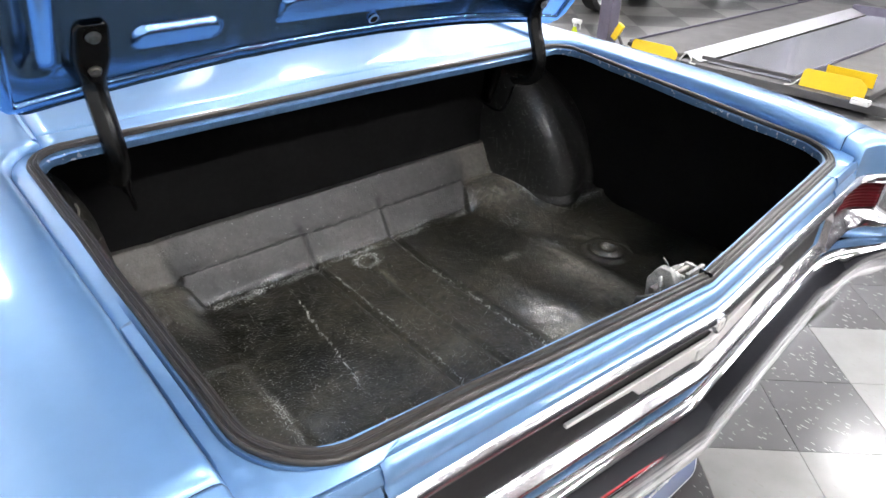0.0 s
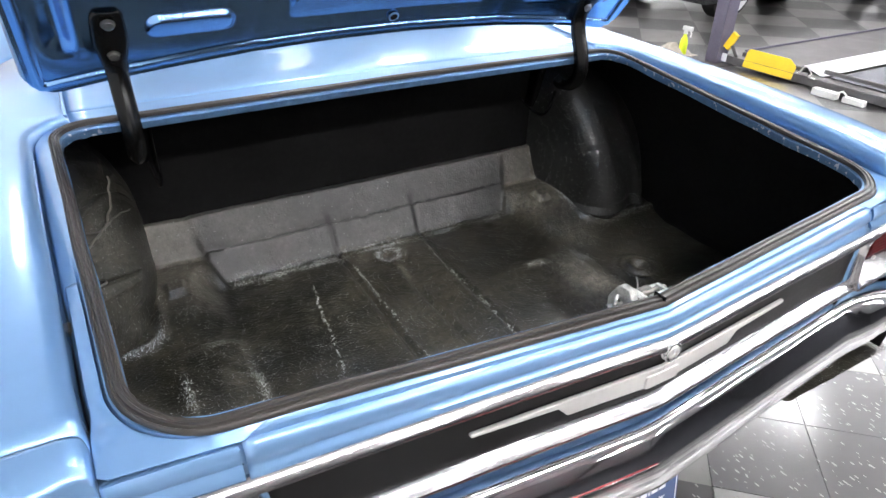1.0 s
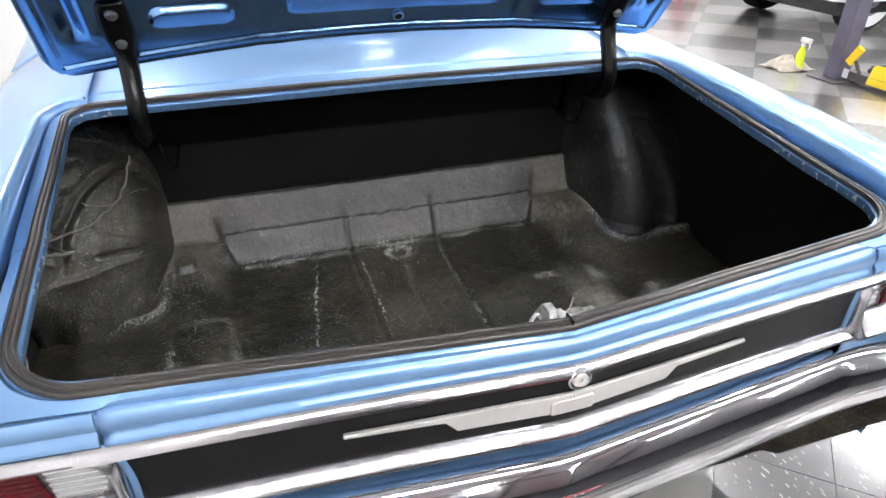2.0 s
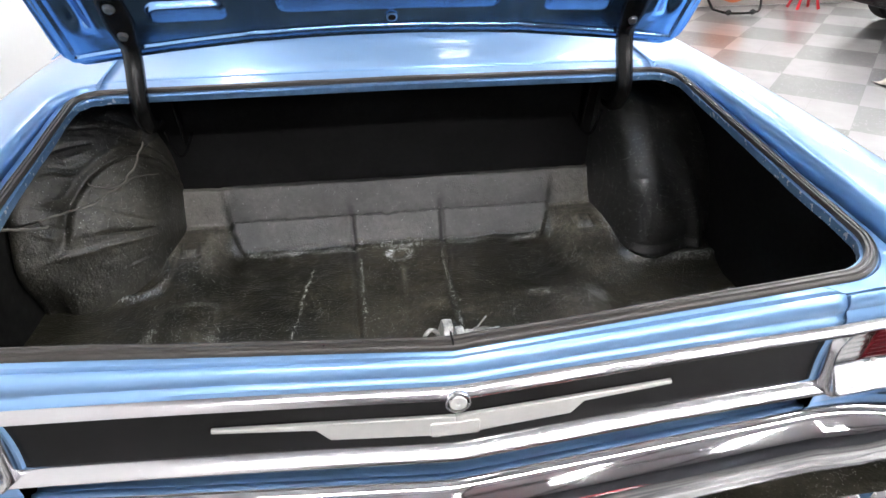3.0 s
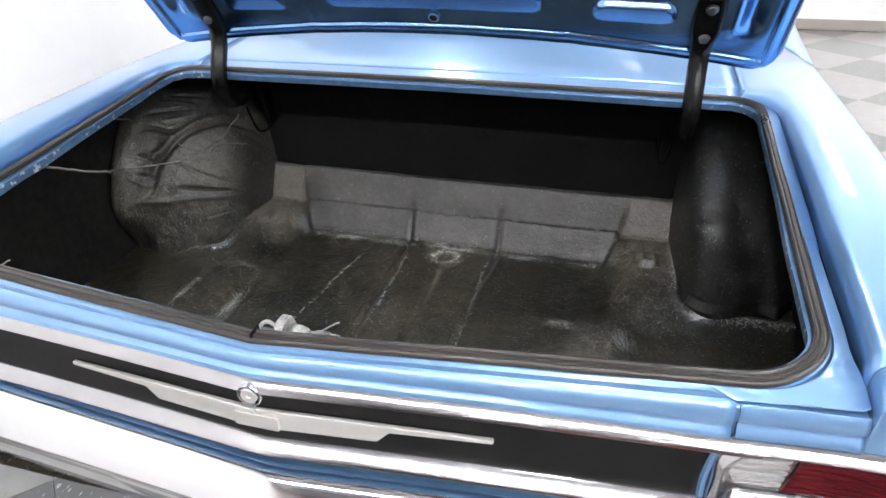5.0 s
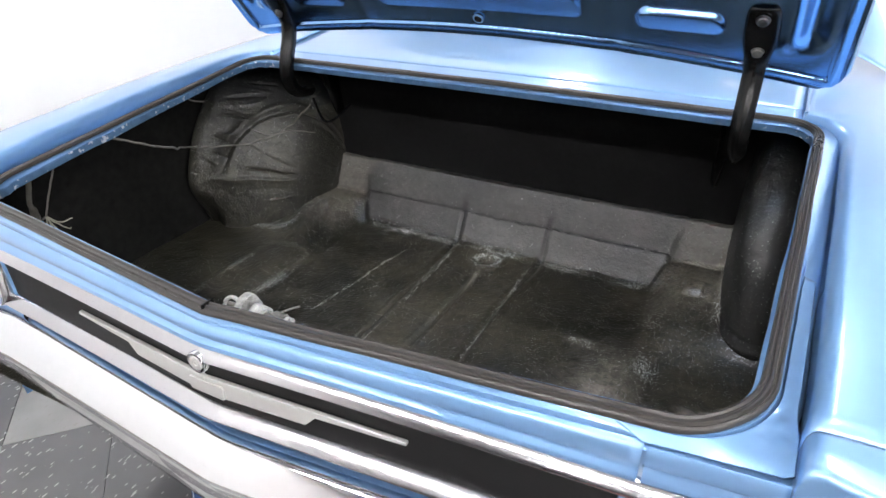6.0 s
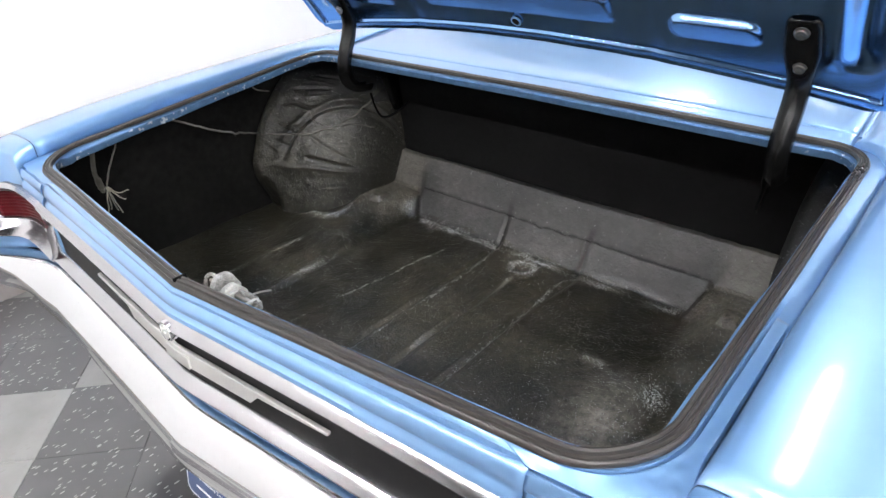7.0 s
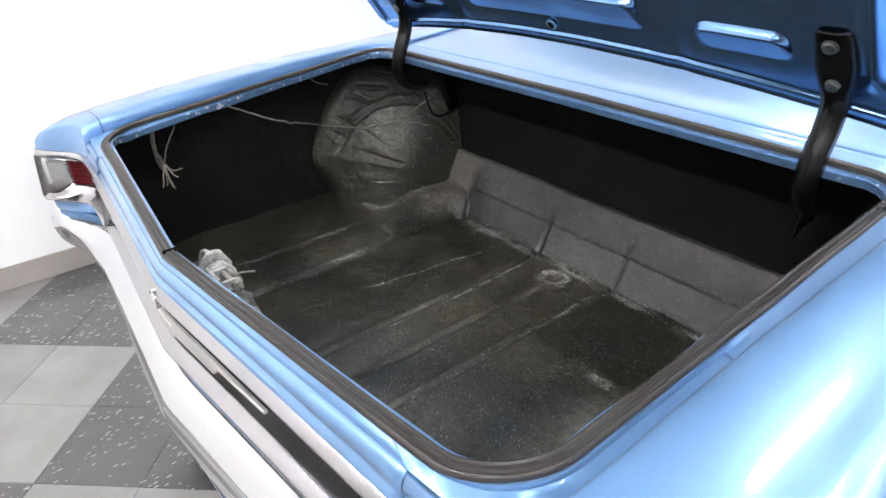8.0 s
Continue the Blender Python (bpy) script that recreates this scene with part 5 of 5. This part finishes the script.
# ---- latch, wires ----
GREASY = material("greasy_cast_metal", (0.24, 0.235, 0.22), 0.45, 0.4, 0, 26, 0.6, 0.5, 90, rough_spread=0.15)
CASTING = material("pale_cast_metal", (0.42, 0.42, 0.40), 0.42, 0.3, 0, 45, 0.75, 0.4, 120)
latch = new("latch")
latch.parent = car
latch["label"] = "greasy bare metal latch striker behind the tail lip"
slab("mounting_plate", outline([(-0.075, 0.0, 0.004), (0.135, 0.0, 0.004), (0.128, 0.075, 0.012), (0.07, 0.088, 0.01), (-0.065, 0.07, 0.012)], 4), lambda u, v, w: (u, 0.05 + 0.83 * v, 0.848 - 0.55 * v - w), 0.004, GREASY, latch, bevel=0.0012)
slab("claw", outline([(0.072, 0.825, 0.004), (0.126, 0.805, 0.006), (0.132, 0.846, 0.012), (0.116, 0.874, 0.012), (0.094, 0.874, 0.009), (0.080, 0.855, 0.008)], 5), lambda a, b, w: (-0.006 + w + 0.10 * (b - 0.84), a - 0.012, b + 0.005), 0.014, CASTING, latch, "pale cast metal claw", bevel=0.0015)
slab("claw", outline([(0.075, 0.825, 0.004), (0.122, 0.805, 0.006), (0.128, 0.842, 0.010), (0.108, 0.863, 0.012), (0.086, 0.858, 0.008)], 5), lambda a, b, w: (0.018 + w - 0.10 * (b - 0.84), a - 0.010, b + 0.005), 0.012, CASTING, latch, "pale cast metal claw", bevel=0.0015)
lathe("roller", [(0.002, -0.012), (0.009, -0.012), (0.0105, -0.009), (0.0105, 0.009), (0.009, 0.012), (0.002, 0.012)], GREASY, latch, "", pose(0.056, 0.102, 0.846, 0, 90), 18)
lathe("pivot_pin", [(0.005, -0.05), (0.005, 0.075), (0.002, 0.077)], BOLT, latch, "", pose(0.015, 0.092, 0.852, 0, 90), 12)
tube("rod", [(0.045, 0.105, 0.848), (0.06, 0.122, 0.853), (0.069, 0.134, 0.853)], 0.0016, GREASY, latch)
for lo, hi in (((0.030, 0.066, 0.850), (0.082, 0.073, 0.868)), ((0.030, 0.100, 0.838), (0.082, 0.107, 0.853)), ((0.030, 0.0735, 0.846), (0.037, 0.0995, 0.860)), ((0.075, 0.0735, 0.846), (0.082, 0.0995, 0.860))):
    box("keeper_bar", lo, hi, CASTING, latch, "pale bar of the open keeper frame", 0.0015)
tube("loop", spline([(-0.032, 0.078, 0.842), (-0.030, 0.082, 0.864), (-0.020, 0.088, 0.872), (-0.010, 0.092, 0.862), (-0.008, 0.094, 0.846)], 5), 0.0032, CASTING, latch, "bent pale metal loop")
tube("spring", [(0.062 + 0.0022 * k, 0.093 + 0.006 * math.cos(k * 1.5), 0.845 + 0.006 * math.sin(k * 1.5)) for k in range(18)], 0.0014, BOLT, latch, "", 6)
for x, lean in ((-0.040, 0.2), (0.092, -0.2)):
    outer = [(0.054, 0.846), (0.116, 0.806), (0.112, 0.832), (0.084, 0.852)]
    c = (sum(p[0] for p in outer) / 4, sum(p[1] for p in outer) / 4)
    inner_ = [(c[0] + 0.5 * (p[0] - c[0]), c[1] + 0.5 * (p[1] - c[1])) for p in outer]
    mesh_ob("gusset", [(x + lean * (b - 0.84), a, b) for a, b in outer + inner_], [(i, (i + 1) % 4, 4 + (i + 1) % 4, 4 + i) for i in range(4)], GREASY, latch, "plate with a cut-out", thick=0.003)
wiring = new("wiring")
wiring.parent = car
wiring["label"] = "loose taped wires hanging along the dark side lining"
def wire(points, radius, mat=WIRE, label="", wobble=0.002):
    """A loose wire with small kinks."""
    path = spline(points, 7)
    for k, p in enumerate(path[1:-1]):
        p += wobble * noise.noise_vector(p * 38)
    tube("wire", path, radius, mat, wiring, label, 7)


wire([(-0.725, 0.385, 0.900), (-0.717, 0.419, 0.908), (-0.710, 0.489, 0.872), (-0.699, 0.558, 0.838), (-0.75, 0.635, 0.804), (-0.80, 0.724, 0.770), (-0.872, 0.768, 0.740), (-0.813, 0.815, 0.737), (-0.755, 0.850, 0.738), (-0.723, 0.878, 0.745),
      (-0.689, 0.930, 0.756), (-0.669, 0.977, 0.773), (-0.661, 1.026, 0.794), (-0.655, 1.068, 0.815)], 0.0026, LOOM, wobble=0.004)
wire([(-0.745, 0.886, 0.785), (-0.737, 0.888, 0.775), (-0.699, 0.915, 0.757), (-0.661, 0.975, 0.756), (-0.629, 1.045, 0.734)], 0.0020)
wire([(-0.78, 0.70, 0.945), (-0.79, 0.73, 0.905), (-0.78, 0.77, 0.89)], 0.002, LOOM)
wire([(-0.735, 0.150, 0.880), (-0.710, 0.180, 0.898), (-0.712, 0.210, 0.892), (-0.715, 0.235, 0.889), (-0.738, 0.285, 0.889), (-0.740, 0.318, 0.902), (-0.746, 0.347, 0.905), (-0.755, 0.362, 0.907)], [0.0062] * 30 + [0.0052] * 14 + [0.0035] * 8, LOOM, "taped wire loom", 0.005)
wire([(-0.720, 0.222, 0.890), (-0.728, 0.218, 0.874), (-0.762, 0.222, 0.820), (-0.772, 0.228, 0.795), (-0.778, 0.232, 0.775), (-0.777, 0.234, 0.760)], [0.0055] * 21 + [0.0085] * 10 + [0.006] * 6, LOOM, "taped wire loom with a bulky joint", 0.004)
wire([(-0.735, 0.280, 0.889), (-0.730, 0.276, 0.878), (-0.717, 0.243, 0.836), (-0.726, 0.234, 0.805), (-0.733, 0.229, 0.785), (-0.755, 0.232, 0.772)], 0.0020, LOOM)
for end, mid in (((-0.681, 0.230, 0.730), (-0.689, 0.222, 0.763)), ((-0.710, 0.232, 0.726), (-0.710, 0.226, 0.756)), ((-0.672, 0.242, 0.766), (-0.692, 0.232, 0.770)), ((-0.692, 0.262, 0.776), (-0.705, 0.240, 0.772)), ((-0.726, 0.222, 0.728), (-0.732, 0.226, 0.752)), ((-0.700, 0.205, 0.735), (-0.712, 0.215, 0.758))):
    wire([(-0.736, 0.229, 0.783), mid, end], 0.0015, PALE_WIRE, "pale frayed wire end", 0.004)

# ---- four-post lift ----
lift = thing("four_post_lift", "grey four-post car lift with yellow wheel stops on its runways", "car lift", (4.4, 2.0, 0))


def in_lift(ob):
    ob.parent = lift
    ob.matrix_parent_inverse = Matrix.Translation((-4.4, -2.0, 0))
    return ob


for y in (3.27, 0.62):
    for x in (4.28, 8.6):
        in_lift(slab("column", [(-0.07, -0.06), (0.07, -0.06), (0.07, -0.045), (-0.05, -0.045), (-0.05, 0.045), (0.07, 0.045), (0.07, 0.06), (-0.07, 0.06)], lambda u, v, w, x=x, y=y: (x + u, y + v, 0.012 + w), 2.1, LIFT_STEEL, bevel=0.004))
        in_lift(box("foot_plate", (x - 0.16, y - 0.14, 0.002), (x + 0.16, y + 0.14, 0.012), LIFT_DARK))
for x in (4.34, 8.56):
    in_lift(box("crossbeam", (x - 0.05, 0.7, 0.02), (x + 0.05, 3.2, 0.085), LIFT_DARK))
for y in (2.845, 1.33):
    in_lift(box("runway", (4.42, y - 0.28, 0.06), (8.5, y + 0.28, 0.11), LIFT_DARK, bevel=0.01))
    in_lift(box("runway_lip", (4.44, y + 0.255, 0.112), (8.48, y + 0.275, 0.13), LIFT_STEEL, bevel=0.004))

    # wheel stop, bent yellow plate
    x0, yc, top = (4.285, 2.765, 0.176) if y > 2 else (4.37, 1.30, 0.212)

    def stop(u, v, w, x0=x0, yc=yc):
        return (x0 + 0.25 * (v - 0.06) + w, yc + u, v)
    in_lift(slab("wheel_stop", outline([(-0.23, 0.03, 0.01), (0.23, 0.03, 0.01), (0.23, top, 0.03), (-0.16, top, 0.04), (-0.23, top - 0.045, 0.03)], 4), stop, 0.006, YELLOW, label="bright yellow steel wheel stop"))
in_lift(box("second_stop", (4.62, 1.1, 0.112), (4.626, 1.45, 0.22), YELLOW, label="yellow steel plate", m=None))
in_lift(sheet("bright_rail", [[(x, 2.385, 0.075), (x, 2.41, 0.075), (x, 2.545, 0.118), (x, 2.562, 0.118)] for x in (4.45, 6.0, 7.2, 8.2)], RAIL, label="polished sloping rail", thick=0.004))
in_lift(box("drip_tray", (4.5, 1.62, 0.06), (8.2, 2.35, 0.07), TRAY, label="shiny metal drip tray"))
in_lift(box("tray_end", (8.22, 1.62, 0.06), (8.3, 2.56, 0.16), LIFT_STEEL))
in_lift(box("pawl_lever", (-0.016, -0.03, -0.075), (0.016, 0.03, 0.075), YELLOW, label="yellow lever", m=pose(4.26, 3.14, 0.215, 28)))
in_lift(tube("pawl_link", [(4.27, 3.13, 0.18), (4.30, 3.10, 0.10), (4.32, 3.08, 0.06)], 0.014, LIFT_DARK))
for lo, hi in (((4.20, 0.98, 0.086), (4.26, 1.10, 0.125)), ((4.165, 2.09, 0.003), (4.225, 2.28, 0.055)), ((4.185, 1.89, 0.003), (4.235, 2.05, 0.045))):
    in_lift(box("junction_box", lo, hi, PLASTIC_WHITE, label="white junction box"))
in_lift(tube("cable", spline([(4.2, 2.1, 0.05), (4.19, 2.06, 0.075), (4.2, 2.03, 0.05)], 6), 0.007, PLASTIC_WHITE, label="white cable"))
in_lift(tube("cable", spline([(4.29, 2.50, 0.09), (4.28, 2.44, 0.16), (4.27, 2.38, 0.12), (4.28, 2.40, 0.09), (4.27, 2.34, 0.088)], 6), 0.006, PLASTIC_WHITE, label="white cable"))
in_lift(tube("cable", spline([(4.29, 1.60, 0.09), (4.28, 1.54, 0.11), (4.30, 1.50, 0.16)], 6), 0.005, PLASTIC_WHITE, label="white cable"))
for x, z in ((4.44, 0.128), (4.475, 0.12)):
    in_lift(box("cross_rail", (x, 1.62, z - 0.03), (x + 0.02, 2.38, z), LIFT_DARK))
in_lift(box("sticker", (4.272, 3.16, 0.03), (4.274, 3.24, 0.10), WHITE_INK, bevel=0))

# ---- spray bottle, cloth ----
bottle = thing("spray_bottle", "clear spray bottle of yellow-green cleaner on the floor", "spray bottle", (4.17, 3.56, 0))


def under(ob, top):
    ob.parent = top
    ob.matrix_parent_inverse = Matrix.Translation(-top.location)
    return ob


B = pose(4.17, 3.56, 0.002)
under(lathe("bottle", [(0.032, 0), (0.036, 0.006), (0.036, 0.12), (0.03, 0.15), (0.016, 0.185), (0.014, 0.2)], LIQUID, None, "", B), bottle)
under(lathe("neck", [(0.016, 0.2), (0.018, 0.202), (0.018, 0.222), (0.012, 0.228)], PLASTIC_WHITE, None, "", B), bottle)
under(box("trigger_head", (4.15, 3.49, 0.232), (4.185, 3.59, 0.27), PLASTIC_WHITE, None, "white trigger head", 0.008), bottle)
under(tube("trigger", [(4.17, 3.51, 0.24), (4.17, 3.495, 0.21), (4.17, 3.50, 0.185)], 0.006, PLASTIC_WHITE), bottle)
rows = []
for i in range(21):
    row = []
    for j in range(21):
        u, v = i / 20 - 0.5, j / 20 - 0.5
        h = max(0, 0.1 * (1 - 3.4 * (u * u + v * v))) * (0.8 + 0.5 * noise.noise(Vector((u * 6, v * 6, 0)))) + 0.006
        row.append((4.16 + 0.34 * u, 3.66 + 0.3 * v + 0.03 * noise.noise(Vector((u * 4, v * 4, 5))), h))
    rows.append(row)
tagged(sheet("cloth", rows, CLOTH, None, thick=0.003), "crumpled beige cleaning cloth on the floor", "cloth")

# ---- parked car behind the lift ----
far = thing("parked_car", "dark parked car with whitewall tyres standing behind the lift", "car", (7.5, 5.3, 0))
section = [(-0.93, 0.34), (-0.95, 0.6), (-0.92, 0.85), (-0.72, 0.93), (0.72, 0.93), (0.92, 0.85), (0.95, 0.6), (0.93, 0.34)]
rows = []
for x, k, top in ((5.42, 0.9, 0.8), (5.5, 0.96, 0.9), (5.8, 1.0, 1.0), (7.0, 1.0, 1.04), (9.4, 1.0, 1.0), (9.9, 0.93, 0.9)):
    rows.append([(x, 5.3 + y * k, 0.34 + (z - 0.34) * top) for y, z in section])
v, f = grid(rows)
f += [tuple(range(8)), tuple(range(len(v) - 8, len(v)))]
under(mesh_ob("body", v, f, CAR_WHITE, None, "white painted body", auto=30), far)
under(box("underbody", (5.5, 4.5, 0.2), (9.8, 6.1, 0.345), CAR_DARK), far)
under(tube("bumper", spline([(5.55, 4.4, 0.5), (5.36, 4.6, 0.5), (5.32, 5.3, 0.5), (5.36, 6.0, 0.5), (5.55, 6.2, 0.5)], 6), 0.055, CHROME), far)
under(box("number_plate", (5.255, 5.15, 0.42), (5.262, 5.45, 0.56), PLATE_BLUE, None, "dark plate with a pale script"), far)
under(box("plate_mark", (5.2525, 5.2, 0.47), (5.2545, 5.4, 0.51), WHITE_INK, bevel=0), far)
for x in (5.98, 8.9):
    for y, sg in ((4.62, -1), (6.0, 1)):
        w = new("wheel")
        under(w, far)
        m = pose(x, y, 0.335, -90 * sg)
        for nm, prof, mat, lab in (("tyre", [(0.2, -0.1), (0.3, -0.11), (0.328, -0.085), (0.333, 0), (0.328, 0.085), (0.3, 0.11), (0.2, 0.1)], TYRE, ""), ("whitewall", [(0.2, 0.102), (0.215, 0.1075), (0.275, 0.1125), (0.28, 0.105)], WHITE_INK, "white sidewall band"), ("hubcap", [(0.2, 0.095), (0.15, 0.11), (0.05, 0.125), (0.01, 0.127)], CHROME, "")):
            o = lathe(nm, prof, mat, None, lab, m, 36)
            o.parent = w

# ---- red car parked behind, and pipes, seen in the chrome ----
red_car = thing("parked_car", "glossy red car parked nose first, mirrored in the chrome", "car", (1.75, -6.3, 0))
rows = []
for y, half, hood, low in ((-4.02, 0.70, 0.74, 0.42), (-4.06, 0.84, 0.82, 0.34), (-4.25, 0.90, 0.87, 0.30), (-4.7, 0.92, 0.92, 0.28), (-5.4, 0.93, 0.97, 0.27), (-6.6, 0.94, 0.99, 0.27), (-7.6, 0.93, 0.98, 0.28), (-8.3, 0.90, 0.94, 0.32), (-8.45, 0.78, 0.84, 0.42)):
    rows.append([(1.75 + half * a, y, low + (hood - low) * b) for a, b in ((-0.94, 0.0), (-1.0, 0.25), (-1.0, 0.62), (-0.97, 0.84), (-0.86, 0.96), (-0.45, 1.0), (0.45, 1.0), (0.86, 0.96), (0.97, 0.84), (1.0, 0.62), (1.0, 0.25), (0.94, 0.0))])
v, f = grid(rows)
f += [tuple(range(12)), tuple(range(len(v) - 12, len(v)))]
under(mesh_ob("body", v, f, RED, None, "glossy red body", auto=30), red_car)
rows = []
for y, half, top in ((-5.35, 0.78, 0.96), (-5.75, 0.70, 1.30), (-6.2, 0.66, 1.39), (-6.9, 0.66, 1.38), (-7.3, 0.72, 1.25), (-7.75, 0.80, 0.97)):
    rows.append([(1.75 + half * a, y, 0.94 + (top - 0.94) * b) for a, b in ((-1.1, 0.0), (-1.0, 0.7), (-0.85, 0.97), (0.0, 1.04), (0.85, 0.97), (1.0, 0.7), (1.1, 0.0))])
under(sheet("cabin", rows, CAR_DARK, None, None, thick=0.004, auto=35), red_car)
rows = [[(x, y, z + 0.006) for x, y, z in r[1:6]] for r in rows[2:4]]
under(sheet("roof", rows, RED, None, None, thick=0.004), red_car)
under(tube("bumper", spline([(0.86, -4.2, 0.48), (1.0, -4.0, 0.48), (1.75, -3.94, 0.48), (2.5, -4.0, 0.48), (2.64, -4.2, 0.48)], 6), 0.06, CHROME, None, "chrome front bumper"), red_car)
under(box("grille", (1.2, -4.035, 0.56), (2.3, -4.0, 0.70), BLACK_METAL, None, "black grille"), red_car)
for x in (1.06, 2.44):
    under(lathe("headlight", [(0.085, -0.04), (0.085, 0.01), (0.07, 0.02), (0.02, 0.03)], CHROME, None, "round headlight", pose(x, -4.04, 0.63, 90)), red_car)
for y in (-4.95, -7.55):
    for x, sg in ((0.93, -1), (2.57, 1)):
        under(lathe("wheel", [(0.05, 0.075), (0.19, 0.09), (0.29, 0.1), (0.32, 0.07), (0.325, 0.0), (0.32, -0.07), (0.29, -0.1), (0.1, -0.1)], TYRE, None, "black tyre", pose(x, y, 0.327, 0, 90 * sg), 32), red_car)
for path in ([(1.2, -9.9, 3.95), (1.2, -2.0, 3.95), (1.35, -1.8, 3.95), (1.6, -1.6, 4.0)], [(3.6, -9.9, 3.9), (3.6, -0.5, 3.9)], [(-1.5, -4.3, 3.95), (12.8, -4.3, 3.95)], [(-1.5, -6.4, 4.0), (5.2, -6.4, 4.0), (5.8, -6.6, 4.0), (6.1, -9.8, 4.0)]):
    tagged(tube("ceiling_pipe", spline(path, 8), 0.055, LIFT_DARK, None, sides=10), "dark grey steel pipe slung below the ceiling", "pipe", "ceiling pipes")

# ---- carts by the far wall ----
cart = thing("hose_cart", "orange reel on a black tubular floor frame by the wall", "cart", (4.45, 6.75, 0))
under(tube("tube_frame", spline([(4.15, 6.6, 0.06), (4.3, 6.5, 0.03), (4.6, 6.5, 0.03), (4.75, 6.6, 0.06), (4.8, 6.75, 0.25), (4.75, 6.9, 0.5)], 6), 0.014, BLACK_METAL), cart)
under(tube("tube_frame", spline([(4.15, 6.6, 0.06), (4.1, 6.75, 0.25), (4.15, 6.9, 0.5)], 6), 0.014, BLACK_METAL), cart)
under(lathe("reel", [(0.2, -0.1), (0.23, -0.09), (0.23, 0.09), (0.2, 0.1)], ORANGE, None, "orange steel reel", pose(4.45, 6.78, 0.34, 90)), cart)
for x in (4.3, 4.6):
    under(lathe("castor", [(0.03, -0.012), (0.034, 0), (0.03, 0.012)], TYRE, None, "", pose(x, 6.5, 0.036, 90), 16), cart)
stand = thing("jack_stand", "red steel jack stand on the floor", "jack stand", (5.45, 6.8, 0))
for dx, dy in ((-0.14, -0.1), (0.14, -0.1), (-0.14, 0.1), (0.14, 0.1)):
    under(tube("leg", [(5.45 + dx, 6.8 + dy, 0.004), (5.45 + dx * 0.3, 6.8 + dy * 0.3, 0.36)], 0.018, RED), stand)
under(box("saddle", (5.39, 6.74, 0.36), (5.51, 6.86, 0.42), RED), stand)
under(box("crossbar", (5.2, 6.79, 0.10), (5.7, 6.81, 0.12), LIFT_DARK), stand)

# ---- floor of tiles ----
floor = tagged(box("floor", (X0 - 0.15, Y0 - 0.15, -0.1), (X1 + 0.15, Y1 + 0.15, -0.003), GROUT, bevel=0), "polished grey checkered vinyl tile floor", "floor", kind="structure")
ANG, SIDE = radians(47.2), 0.3048
CU, SU = math.cos(ANG), math.sin(ANG)
near, rest = [], []
for i in range(-70, 71):
    for j in range(-70, 71):
        u, v = (i + 0.5) * SIDE, (j + 0.5) * SIDE
        cx, cy = 1.018 + u * CU - v * SU, -0.255 + u * SU + v * CU
        if X0 + 0.2 < cx < X1 and Y0 + 0.2 < cy < Y1 - 0.2 or X0 - 0.2 < cx < X1 + 0.2 and Y0 - 0.2 < cy < Y1 + 0.2:
            dark = (i // 2 + j // 2) % 2 == 0
            hidden = abs(cx) < 0.85 and 0.3 < cy < 2.4 or not (X0 + 0.216 < cx < X1 - 0.216 and Y0 + 0.216 < cy < Y1 - 0.216)
            d = min(math.hypot(cx - 1.3, cy + 0.2), math.hypot(cx + 1.3, cy + 0.1))
            (rest if hidden else near).append((d, cx, cy, dark))
near.sort()
rest += near[300:]
near = near[:300]
h = SIDE / 2 - 0.0005
tile_mesh = {}
for dark in (True, False):
    v = [(-h, -h, -0.003), (h, -h, -0.003), (h, h, -0.003), (-h, h, -0.003)] + [(a * (h - 0.0006), b * (h - 0.0006), 0.0) for a, b in ((-1, -1), (1, -1), (1, 1), (-1, 1))]
    me = bpy.data.meshes.new("tile")
    me.from_pydata(v, [], [(4, 5, 6, 7), (0, 1, 5, 4), (1, 2, 6, 5), (2, 3, 7, 6), (3, 0, 4, 7)])
    me.materials.append(DARK_TILE if dark else LIGHT_TILE)
    tile_mesh[dark] = me
for d, cx, cy, dark in near:
    t = new("tile", tile_mesh[dark])
    t.parent = floor
    t.matrix_basis = pose(cx, cy, 0, 0, 0, 47.2)


def clipped(poly, axis, limit, keep):
    """The part of a flat polygon on one side of a wall."""
    out = []
    for p, q in zip(poly, poly[1:] + poly[:1]):
        a, b = keep * (p[axis] - limit), keep * (q[axis] - limit)
        if a >= 0:
            out.append(p)
        if a * b < 0:
            f = a / (a - b)
            out.append((p[0] + f * (q[0] - p[0]), p[1] + f * (q[1] - p[1])))
    return out


verts, faces, which = [], [], []
for d, cx, cy, dark in rest:
    poly = [(cx + a * CU - b * SU, cy + a * SU + b * CU) for a, b in ((-h, -h), (h, -h), (h, h), (-h, h))]
    for axis, limit, keep in ((0, X0, 1), (0, X1, -1), (1, Y0, 1), (1, Y1, -1)):
        poly = clipped(poly, axis, limit, keep)
    if len(poly) < 3:
        continue
    faces.append(tuple(range(len(verts), len(verts) + len(poly))))
    verts += [(x, y, 0.0) for x, y in poly]
    which.append(0 if dark else 1)
me = bpy.data.meshes.new("tiles")
me.from_pydata(verts, [], faces)
me.materials.append(DARK_TILE)
me.materials.append(LIGHT_TILE)
me.polygons.foreach_set("material_index", which)
far_tiles = tagged(new("tiles", me), kind="stuff")
far_tiles.parent = floor
